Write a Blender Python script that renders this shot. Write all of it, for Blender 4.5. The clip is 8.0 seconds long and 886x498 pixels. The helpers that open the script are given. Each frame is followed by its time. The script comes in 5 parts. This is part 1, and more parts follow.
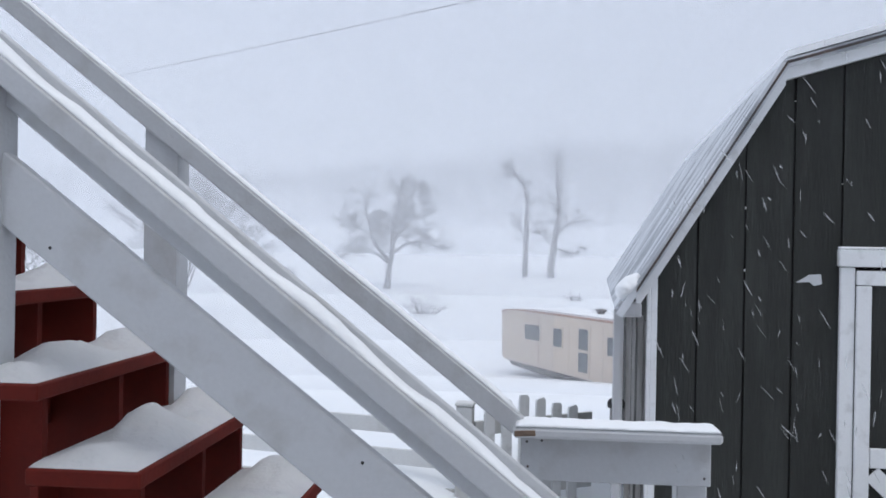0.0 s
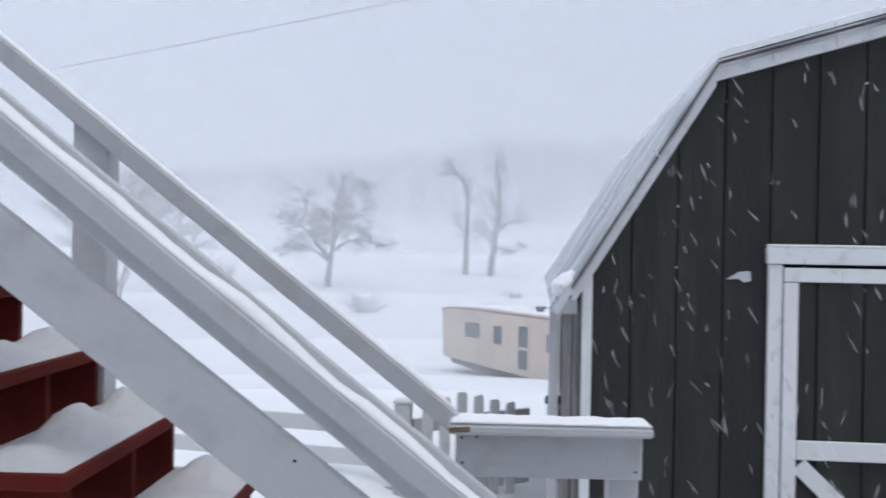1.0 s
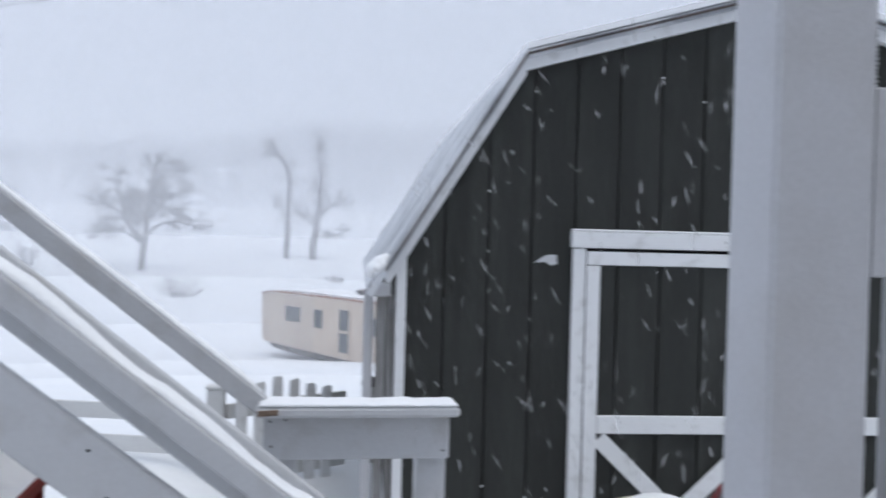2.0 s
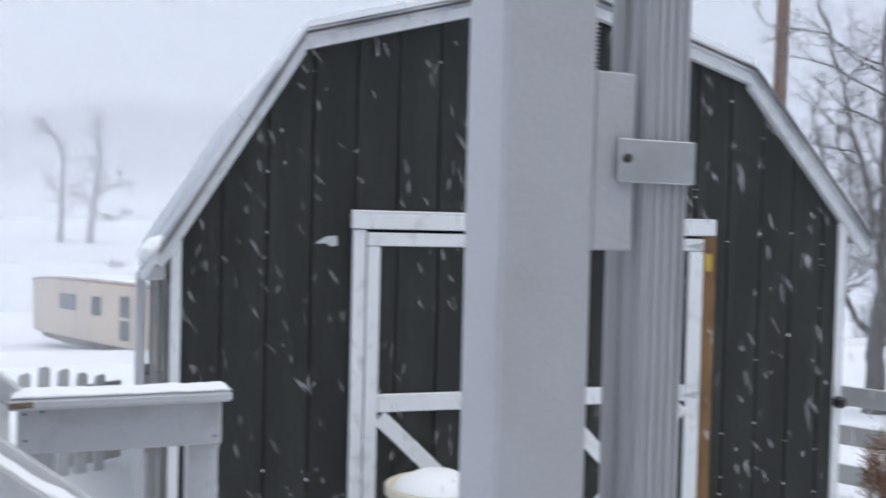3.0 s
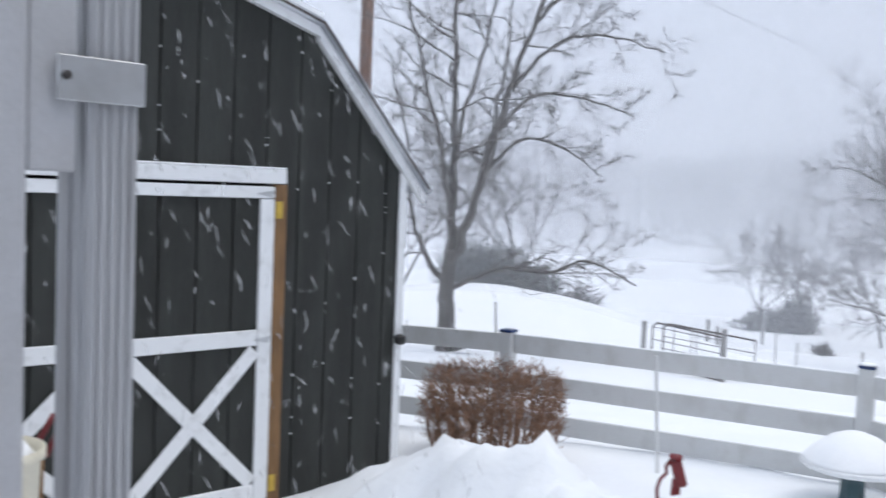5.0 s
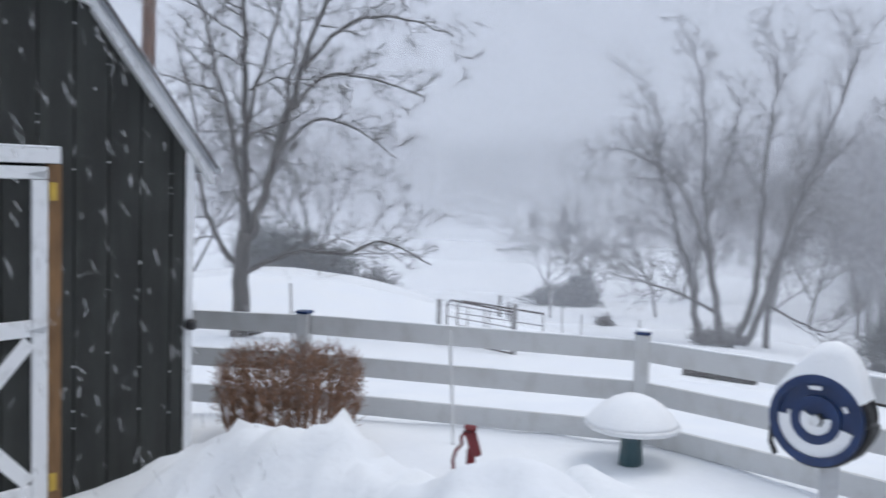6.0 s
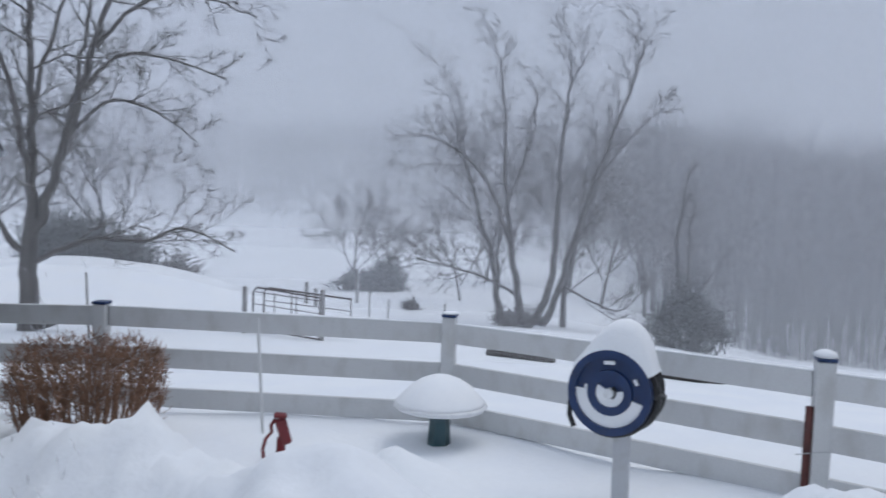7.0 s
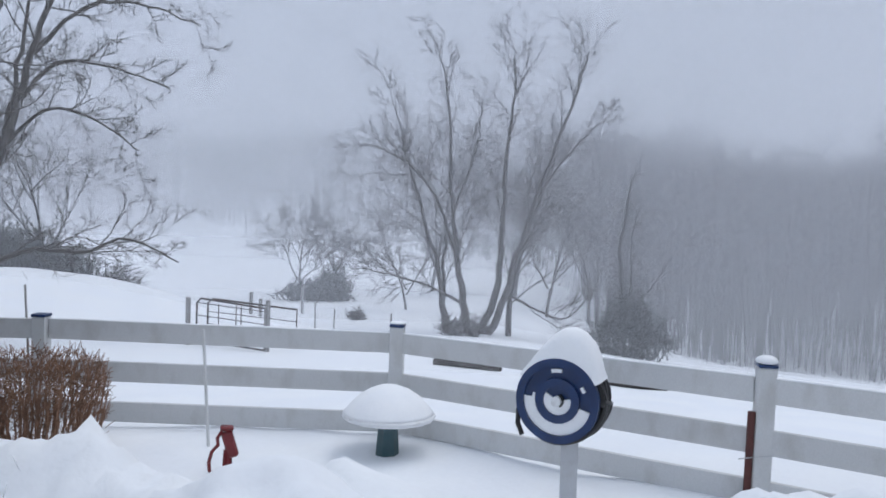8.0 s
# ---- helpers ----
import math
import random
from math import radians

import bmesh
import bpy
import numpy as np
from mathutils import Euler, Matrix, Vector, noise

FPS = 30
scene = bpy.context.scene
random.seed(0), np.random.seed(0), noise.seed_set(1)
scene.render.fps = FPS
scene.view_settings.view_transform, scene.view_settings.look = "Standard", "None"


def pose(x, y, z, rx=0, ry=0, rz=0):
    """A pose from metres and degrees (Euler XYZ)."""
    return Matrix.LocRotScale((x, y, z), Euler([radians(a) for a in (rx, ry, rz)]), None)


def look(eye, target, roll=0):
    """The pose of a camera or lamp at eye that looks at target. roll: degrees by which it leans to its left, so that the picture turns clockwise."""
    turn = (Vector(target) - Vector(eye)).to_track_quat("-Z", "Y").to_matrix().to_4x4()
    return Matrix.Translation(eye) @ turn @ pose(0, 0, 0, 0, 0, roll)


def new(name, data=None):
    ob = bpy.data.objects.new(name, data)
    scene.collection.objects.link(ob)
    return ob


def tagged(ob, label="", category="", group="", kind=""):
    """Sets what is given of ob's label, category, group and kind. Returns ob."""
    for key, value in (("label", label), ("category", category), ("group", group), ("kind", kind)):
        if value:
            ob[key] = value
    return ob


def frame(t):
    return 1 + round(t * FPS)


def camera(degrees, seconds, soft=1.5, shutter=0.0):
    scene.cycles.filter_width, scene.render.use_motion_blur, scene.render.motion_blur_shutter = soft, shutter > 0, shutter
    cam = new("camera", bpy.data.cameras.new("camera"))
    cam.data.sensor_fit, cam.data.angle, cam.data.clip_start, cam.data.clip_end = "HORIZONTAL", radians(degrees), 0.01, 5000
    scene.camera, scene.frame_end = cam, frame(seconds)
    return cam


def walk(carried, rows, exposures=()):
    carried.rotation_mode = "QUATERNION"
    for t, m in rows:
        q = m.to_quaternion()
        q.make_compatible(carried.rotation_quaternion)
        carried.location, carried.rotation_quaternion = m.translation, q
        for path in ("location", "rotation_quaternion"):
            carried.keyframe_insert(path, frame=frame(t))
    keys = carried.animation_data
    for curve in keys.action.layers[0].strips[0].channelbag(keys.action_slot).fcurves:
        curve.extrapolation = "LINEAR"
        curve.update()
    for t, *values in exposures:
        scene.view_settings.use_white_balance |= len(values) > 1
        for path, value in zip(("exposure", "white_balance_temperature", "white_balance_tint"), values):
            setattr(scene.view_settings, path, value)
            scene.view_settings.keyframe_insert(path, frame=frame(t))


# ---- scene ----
cam = camera(49.9, 8.0, soft=1.7, shutter=0.6)
PATH = [
    (0, (-0.473, 0.273, 1.792), (-0.795, 2.247, 1.788), 1.0),
    (0.5, (-0.465, 0.273, 1.792), (-0.766, 2.25, 1.791), 0.9),
    (1, (-0.456, 0.273, 1.79), (-0.655, 2.263, 1.784), 1.0),
    (2.5, (-0.398, 0.27, 1.785), (-0.009, 2.232, 1.738), 1.5),
    (3, (-0.372, 0.267, 1.781), (0.229, 2.174, 1.723), 1.4),
    (3.5, (-0.351, 0.255, 1.774), (0.458, 2.082, 1.689), 1.6),
    (4, (-0.324, 0.239, 1.769), (0.648, 1.984, 1.66), 1.6),
    (4.5, (-0.287, 0.222, 1.763), (0.878, 1.843, 1.642), 1.9),
    (5, (-0.248, 0.193, 1.757), (1.069, 1.692, 1.627), 2.3),
    (6.5, (-0.221, 0.196, 1.732), (1.503, 1.196, 1.57), 1.9),
    (7, (-0.243, 0.201, 1.735), (1.567, 1.036, 1.569), 2.3),
    (7.5, (-0.248, 0.215, 1.736), (1.596, 0.973, 1.579), 2.3),
    (8, (-0.256, 0.211, 1.738), (1.6, 0.942, 1.596), 2.3),
]

# ---- world, sky, sun ----
EXPOSURE = [(0.0, 0.10, 6320, 10), (1.0, 0.10, 6320, 10), (2.5, 0.18, 6350, 10), (3.5, 0.37, 6400, 10), (4.5, 0.39, 6390, 10), (5.2, 0.38, 6370, 10), (6.5, -0.12, 6200, 10), (7.0, -0.21, 6090, 10), (7.5, -0.07, 6110, 10), (8.0, -0.03, 6130, 10)]
walk(cam, [(t, look(eye, target, roll)) for t, eye, target, roll in PATH], EXPOSURE)
world = bpy.data.worlds.new("overcast_sky")
scene.world = world
world.use_nodes = True
wn, wl = world.node_tree.nodes, world.node_tree.links
wn.clear()
w_out, w_bg, w_sky, w_mix = wn.new("ShaderNodeOutputWorld"), wn.new("ShaderNodeBackground"), wn.new("ShaderNodeTexSky"), wn.new("ShaderNodeMix")
w_sky.sky_type, w_sky.sun_disc = "NISHITA", False
w_sky.sun_elevation, w_sky.sun_rotation = radians(70), radians(126)
w_sky.dust_density, w_sky.air_density = 4.0, 1.5
w_scale = wn.new("ShaderNodeVectorMath")
w_scale.operation, w_scale.inputs[3].default_value = "SCALE", 0.09
w_mix.data_type = "RGBA"
w_mix.inputs[0].default_value = 0.82
w_mix.inputs[7].default_value = (0.62, 0.68, 0.79, 1)
wl.new(w_sky.outputs[0], w_scale.inputs[0])
wl.new(w_scale.outputs[0], w_mix.inputs[6])
# the sky colour is scaled up smoothly towards -x
w_dir, w_dot, w_rng, w_tone = wn.new("ShaderNodeTexCoord"), wn.new("ShaderNodeVectorMath"), wn.new("ShaderNodeMapRange"), wn.new("ShaderNodeVectorMath")
w_dot.operation, w_tone.operation = "DOT_PRODUCT", "SCALE"
w_dot.inputs[1].default_value = (-0.93, 0.2, 0.3)
w_rng.inputs[1].default_value, w_rng.inputs[2].default_value = -1.0, 1.0
w_rng.inputs[3].default_value, w_rng.inputs[4].default_value = 0.68, 1.20
wl.new(w_dir.outputs["Generated"], w_dot.inputs[0])
wl.new(w_dot.outputs["Value"], w_rng.inputs[0])
wl.new(w_mix.outputs[2], w_tone.inputs[0])
wl.new(w_rng.outputs[0], w_tone.inputs[3])
wl.new(w_tone.outputs[0], w_bg.inputs[0])
wl.new(w_bg.outputs[0], w_out.inputs[0])
w_bg.inputs[1].default_value = 1.0
sun = new("sun", bpy.data.lights.new("sun", "SUN"))
sun.data.energy, sun.data.angle, sun.data.color = 0.9, radians(40), (1, 0.97, 0.93)
sun.matrix_basis = look((3.5, -2.5, 12), (0, 0, 0))

# ---- materials ----


def material(name, colour, rough=0.6, spots=None, scale=8.0, amount=0.5, bump=0.0, bump_scale=60.0, metal=0.0,
             stretch=(1, 1, 1), fine=0.12, piece=0.0, cut=(0.42, 0.62)):
    """A surface with broad stains of the colour spots, fine grain and relief, in object space."""
    m = bpy.data.materials.new(name)
    m.use_nodes = True
    n, l = m.node_tree.nodes, m.node_tree.links
    b = n["Principled BSDF"]
    b.inputs["Roughness"].default_value, b.inputs["Metallic"].default_value = rough, metal
    co, mp = n.new("ShaderNodeNewGeometry"), n.new("ShaderNodeMapping")
    mp.inputs["Scale"].default_value = stretch
    l.new(co.outputs["Position"], mp.inputs["Vector"])

    def noisy(s, detail=4.0):
        t = n.new("ShaderNodeTexNoise")
        t.inputs["Scale"].default_value, t.inputs["Detail"].default_value = s, detail
        l.new(mp.outputs[0], t.inputs["Vector"])
        return t.outputs[0]

    def mixed(kind, fac, a, c):
        x = n.new("ShaderNodeMix")
        x.data_type, x.blend_type = "RGBA", kind
        for sock, v in ((x.inputs[0], fac), (x.inputs[6], a), (x.inputs[7], c)):
            if isinstance(v, (int, float)):
                sock.default_value = v
            elif isinstance(v, tuple):
                sock.default_value = (*v, 1)
            else:
                l.new(v, sock)
        return x.outputs[2]
    ramp = n.new("ShaderNodeMapRange")
    ramp.inputs[1].default_value, ramp.inputs[2].default_value = cut
    ramp.inputs[4].default_value = amount
    l.new(noisy(scale), ramp.inputs[0])
    col = mixed("MIX", ramp.outputs[0], colour, spots or tuple(c * 0.7 for c in colour))
    grain = n.new("ShaderNodeMapRange")
    grain.inputs[3].default_value, grain.inputs[4].default_value = 1 - fine, 1 + fine
    g = noisy(bump_scale, 6.0)
    l.new(g, grain.inputs[0])
    col = mixed("MULTIPLY", 1.0, col, grain.outputs[0])
    if piece:
        info, pr = n.new("ShaderNodeObjectInfo"), n.new("ShaderNodeMapRange")
        pr.inputs[3].default_value, pr.inputs[4].default_value = 1 - piece, 1 + piece
        l.new(info.outputs["Random"], pr.inputs[0])
        col = mixed("MULTIPLY", 1.0, col, pr.outputs[0])
    l.new(col, b.inputs["Base Color"])
    if bump:
        bp = n.new("ShaderNodeBump")
        bp.inputs["Strength"].default_value, bp.inputs["Distance"].default_value = bump, 0.01
        l.new(g, bp.inputs["Height"])
        l.new(bp.outputs[0], b.inputs["Normal"])
    return m


SNOW = material("snow", (0.86, 0.88, 0.9), 0.75, (0.8, 0.83, 0.88), 1.3, 0.5, 0.35, 25, fine=0.03)
SNOW_CAP = material("packed_snow", (0.9, 0.91, 0.92), 0.7, (0.85, 0.87, 0.9), 6, 0.5, 0.3, 70, fine=0.03)
WHITE = material("weathered_white_paint", (0.52, 0.53, 0.545), 0.55, (0.38, 0.37, 0.355), 9, 0.5, 0.12, 90, fine=0.06, piece=0.05, cut=(0.52, 0.72))
TRIM = material("white_trim_paint", (0.78, 0.79, 0.8), 0.5, (0.5, 0.5, 0.49), 14, 0.5, 0.12, 120, fine=0.06, cut=(0.55, 0.72))
FENCE = material("fence_board_paint", (0.60, 0.605, 0.60), 0.6, (0.36, 0.345, 0.31), 3.1, 0.5, 0.14, 70, stretch=(2.3, 2.3, 1.3), fine=0.13, piece=0.08, cut=(0.5, 0.8))
SIDING = material("dark_stained_plywood", (0.022, 0.024, 0.022), 0.8, (0.034, 0.037, 0.034), 3, 0.7, 0.25, 45, stretch=(3, 3, 0.35), fine=0.25, piece=0.12)
GROOVE = material("dark_groove", (0.012, 0.012, 0.012), 0.9)
METAL_ROOF = material("snow_dusted_sheet", (0.66, 0.68, 0.71), 0.6, (0.30, 0.32, 0.35), 2.2, 0.85, 0.1, 30, fine=0.12, stretch=(1, 3, 1), cut=(0.45, 0.6))
ALU = material("grey_powder_coat", (0.51, 0.515, 0.535), 0.45, (0.42, 0.41, 0.40), 9, 0.4, 0.08, 160, fine=0.08, cut=(0.48, 0.72))
SPOUT = material("grey_downspout_paint", (0.47, 0.475, 0.49), 0.4, (0.27, 0.255, 0.245), 6, 0.6, 0.04, 150, stretch=(5, 5, 0.35), fine=0.06, cut=(0.5, 0.7))
STEEL = material("zinc_steel", (0.55, 0.56, 0.57), 0.35, (0.42, 0.42, 0.42), 20, 0.5, metal=0.7)
RED = material("red_stair_paint", (0.115, 0.011, 0.006), 0.75, (0.085, 0.009, 0.006), 6, 0.7, 0.12, 60, fine=0.15)
RED.node_tree.nodes["Principled BSDF"].inputs["Specular IOR Level"].default_value = 0.2
PUMP_RED = material("red_enamel", (0.16, 0.012, 0.016), 0.4, (0.12, 0.01, 0.012), 20, 0.6)
BARE = material("bare_brown_wood", (0.22, 0.12, 0.05), 0.7, (0.13, 0.07, 0.03), 10, 0.7, 0.2, 60, stretch=(3, 3, 0.4), fine=0.2)
ROTTEN = material("broken_grey_wood", (0.22, 0.16, 0.12), 0.85, (0.09, 0.06, 0.045), 30, 0.8, 0.3, 90, stretch=(0.5, 2, 3), fine=0.3)
BRASS = material("yellow_brass", (0.62, 0.42, 0.08), 0.35, metal=0.5)
BARK = material("grey_bark", (0.115, 0.105, 0.098), 0.9, (0.07, 0.062, 0.058), 4, 0.7, 0.5, 30, stretch=(2, 2, 0.6), fine=0.3)
TWIG = material("twig_bark", (0.10, 0.088, 0.08), 0.9, (0.07, 0.06, 0.054), 2, 0.5)
WOODS = material("far_wood_bark", (0.11, 0.105, 0.105), 0.9, (0.08, 0.075, 0.078), 0.3, 0.5)
HEDGE = material("brown_hedge_twig", (0.27, 0.15, 0.095), 0.85, (0.14, 0.085, 0.06), 9, 0.7, fine=0.25)
EVERGREEN = material("dark_evergreen", (0.035, 0.04, 0.035), 0.9, (0.05, 0.045, 0.04), 3, 0.6)
TRAILER = material("cream_trailer_paint", (0.62, 0.52, 0.42), 0.5, (0.52, 0.42, 0.34), 0.8, 0.5, stretch=(1, 1, 0.4), fine=0.04)
RUST = material("rust_edge", (0.28, 0.13, 0.08), 0.8, (0.4, 0.3, 0.25), 3, 0.6)
GLASS_DARK = material("dark_window_glass", (0.05, 0.06, 0.07), 0.15)
POLE = material("brown_pole_wood", (0.16, 0.085, 0.055), 0.8, (0.09, 0.05, 0.035), 3, 0.6, 0.2, 30, stretch=(4, 4, 0.4))
GREY_WOOD = material("weathered_grey_wood", (0.34, 0.335, 0.33), 0.85, (0.2, 0.19, 0.18), 6, 0.7, 0.2, 50, stretch=(4, 4, 0.5), fine=0.2)
BLUE = material("blue_plastic", (0.008, 0.032, 0.115), 0.3, (0.005, 0.02, 0.07), 12, 0.5)
BLACK = material("black_rubber", (0.012, 0.012, 0.013), 0.45, (0.03, 0.03, 0.03), 20, 0.4)
TEAL = material("teal_pedestal_paint", (0.035, 0.085, 0.10), 0.5, (0.06, 0.10, 0.11), 12, 0.6)
CREAM = material("cream_plastic", (0.66, 0.62, 0.50), 0.45, (0.58, 0.54, 0.43), 10, 0.4)
DARK_IRON = material("dark_gate_iron", (0.06, 0.055, 0.055), 0.6, (0.12, 0.08, 0.06), 8, 0.6)
HOUSE = material("house_siding_paint", (0.56, 0.55, 0.545), 0.6, (0.5, 0.49, 0.48), 2, 0.4)


# Clear sheet with a share of white, which pales whatever stands behind it.
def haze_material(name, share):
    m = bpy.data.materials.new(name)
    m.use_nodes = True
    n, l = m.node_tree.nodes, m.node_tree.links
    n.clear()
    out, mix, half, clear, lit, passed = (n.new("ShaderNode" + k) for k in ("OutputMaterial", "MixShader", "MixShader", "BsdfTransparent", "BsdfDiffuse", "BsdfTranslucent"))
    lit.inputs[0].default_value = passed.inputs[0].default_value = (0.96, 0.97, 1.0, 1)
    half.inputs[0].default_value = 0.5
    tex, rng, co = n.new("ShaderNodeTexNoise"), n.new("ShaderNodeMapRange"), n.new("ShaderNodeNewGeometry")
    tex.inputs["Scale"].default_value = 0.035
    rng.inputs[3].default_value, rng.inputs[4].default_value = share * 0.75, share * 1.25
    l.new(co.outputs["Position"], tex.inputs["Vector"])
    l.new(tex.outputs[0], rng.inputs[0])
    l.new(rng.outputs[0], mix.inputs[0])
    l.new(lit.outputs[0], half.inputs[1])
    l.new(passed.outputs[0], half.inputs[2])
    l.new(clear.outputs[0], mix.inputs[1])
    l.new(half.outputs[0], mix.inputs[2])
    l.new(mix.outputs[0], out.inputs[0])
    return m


# ---- mesh helpers ----


def finish(name, bm, mat, smooth=False):
    me = bpy.data.meshes.new(name)
    bmesh.ops.recalc_face_normals(bm, faces=bm.faces[:])
    bm.to_mesh(me)
    bm.free()
    me.materials.append(mat)
    if smooth:
        me.polygons.foreach_set("use_smooth", [True] * len(me.polygons))
    return me


def part(name, bm, mat, parent=None, label="", smooth=False):
    me = bm if isinstance(bm, bpy.types.Mesh) else finish(name, bm, mat, smooth)
    ob = new(name, me)
    if parent is not None:
        ob.parent = parent
        ob.matrix_parent_inverse = parent.matrix_basis.inverted()
    if label:
        tagged(ob, label)
    return ob


def thing(name, label, category, at=(0, 0, 0), group="", kind=""):
    ob = new(name)
    ob.empty_display_size = 0.1
    ob.matrix_basis = Matrix.Translation(at)
    return tagged(ob, label, category, group, kind)


def box(lo, hi, bevel=0.003, bm=None):
    bm = bm or bmesh.new()
    made = bmesh.ops.create_cube(bm, size=1.0, matrix=Matrix.Translation([(a + b) / 2 for a, b in zip(lo, hi)]) @ Matrix.Diagonal([b - a for a, b in zip(lo, hi)] + [1]))
    if bevel:
        vs = set(made["verts"])
        bmesh.ops.bevel(bm, geom=[e for e in bm.edges if e.verts[0] in vs and e.verts[1] in vs], offset=bevel, segments=1, affect="EDGES")
    return bm


def bar(a, b, wide, high, up=(0, 0, 1), bevel=0.003, bm=None):
    """A board from a to b: its side is wide, its height towards up is high."""
    a, b, up = Vector(a), Vector(b), Vector(up)
    x = (b - a).normalized()
    y = up.cross(x).normalized()
    z = x.cross(y)
    m = Matrix((x, y, z)).transposed().to_4x4()
    m.translation = (a + b) / 2
    bm2 = box((-(b - a).length / 2, -wide / 2, -high / 2), ((b - a).length / 2, wide / 2, high / 2), bevel)
    bm2.transform(m)
    if bm is None:
        return bm2
    me = bpy.data.meshes.new("tmp")
    bm2.to_mesh(me)
    bm2.free()
    bm.from_mesh(me)
    bpy.data.meshes.remove(me)
    return bm


def prism(outline, axis, lo, hi, bm=None):
    """Extrudes an outline (pairs) along an axis, 0 x, 1 y, 2 z."""
    bm = bm or bmesh.new()

    def p(u, v, h):
        q = [u, v]
        q.insert(axis, h)
        return q
    a = [bm.verts.new(p(u, v, lo)) for u, v in outline]
    b = [bm.verts.new(p(u, v, hi)) for u, v in outline]
    bm.faces.new(a)
    bm.faces.new(b[::-1])
    for i in range(len(a)):
        j = (i + 1) % len(a)
        bm.faces.new((a[i], b[i], b[j], a[j]))
    return bm


def lathe(profile, segments=32, at=(0, 0, 0), bm=None, wobble=None):
    bm = bm or bmesh.new()
    rings = []
    for r, z in profile:
        rings.append([bm.verts.new((at[0] + r * (wobble(k, r) if wobble else 1) * math.cos(2 * math.pi * k / segments),
                                    at[1] + r * (wobble(k, r) if wobble else 1) * math.sin(2 * math.pi * k / segments), at[2] + z)) for k in range(segments)])
    for a, b in zip(rings, rings[1:]):
        for k in range(segments):
            j = (k + 1) % segments
            bm.faces.new((a[k], a[j], b[j], b[k]))
    bm.faces.new(rings[0][::-1])
    bm.faces.new(rings[-1])
    return bm


class Tubes:
    """Collects tapered tubes into one mesh."""

    def __init__(self):
        self.v, self.f = [], []

    def add(self, pts, radii, sides=5, caps=True):
        base = len(self.v)
        side = None
        for i, p in enumerate(pts):
            t = (pts[min(i + 1, len(pts) - 1)] - pts[max(i - 1, 0)]).normalized()
            if side is None:
                side = t.orthogonal().normalized()
            side = (side - t * side.dot(t)).normalized()
            other = t.cross(side)
            for k in range(sides):
                a = 2 * math.pi * k / sides
                self.v.append(p + (side * math.cos(a) + other * math.sin(a)) * radii[i])
        for i in range(len(pts) - 1):
            for k in range(sides):
                j = (k + 1) % sides
                self.f.append((base + i * sides + k, base + i * sides + j, base + (i + 1) * sides + j, base + (i + 1) * sides + k))
        if caps:
            self.f.append(tuple(base + k for k in range(sides))[::-1])
            self.f.append(tuple(base + (len(pts) - 1) * sides + k for k in range(sides)))

    def mesh(self, name, mat, smooth=True):
        me = bpy.data.meshes.new(name)
        me.from_pydata([tuple(v) for v in self.v], [], self.f)
        me.materials.append(mat)
        if smooth:
            me.polygons.foreach_set("use_smooth", [True] * len(me.polygons))
        return me


def tube(pts, radius, sides=8):
    t = Tubes()
    pts = [Vector(p) for p in pts]
    t.add(pts, [radius] * len(pts) if isinstance(radius, (int, float)) else radius, sides)
    return t


# ---- ground: one sheet of snow to the horizon ----
EYE = (-0.35, 0.25)


def polar(bearing, r):
    return EYE[0] + r * math.sin(radians(bearing)), EYE[1] + r * math.cos(radians(bearing))


def drop(bearing, fall, start=3.0):
    """Where a line that falls by that angle from the porch, towards the bearing, meets the snow."""
    r = start
    while r < 300:
        x, y = -0.245 + r * math.sin(radians(bearing)), 0.2 + r * math.cos(radians(bearing))
        if ground_z(x, y) >= 1.735 - r * math.tan(radians(fall)):
            break
        r += 0.05
    return Vector((x, y, ground_z(x, y)))


def smooth(a, b, x):
    t = min(1, max(0, (x - a) / (b - a)))
    return t * t * (3 - 2 * t)


HUMPS = [  # bearing, distance, height, spread, stretch along the bearing
    (46.2, 4.5, 0.38, 0.52, 0.8), (40.5, 4.9, 0.26, 0.5, 1.0), (50.5, 4.3, 0.28, 0.45, 1.0), (61.0, 3.9, 0.42, 0.46, 1.0), (55.0, 3.6, 0.22, 0.5, 1.0),
    (63.4, 5.2, 0.18, 0.15, 1.0), (66.2, 5.1, 0.15, 0.26, 1.0), (87.0, 3.9, 0.30, 0.85, 1.0), (98.0, 4.2, 0.40, 0.8, 1.0), (71.0, 3.5, 0.30, 0.55, 1.0),
    (44.0, 6.3, 0.06, 0.6, 1.0), (23.0, 4.6, 0.10, 0.5, 1.0), (-14, 6.4, 0.35, 1.0, 1.0), (-4, 7.2, 0.3, 0.8, 1.0),
    (41.0, 25.0, 1.45, 5.5, 1.0), (50.0, 25.0, 0.5, 4.0, 0.8)]


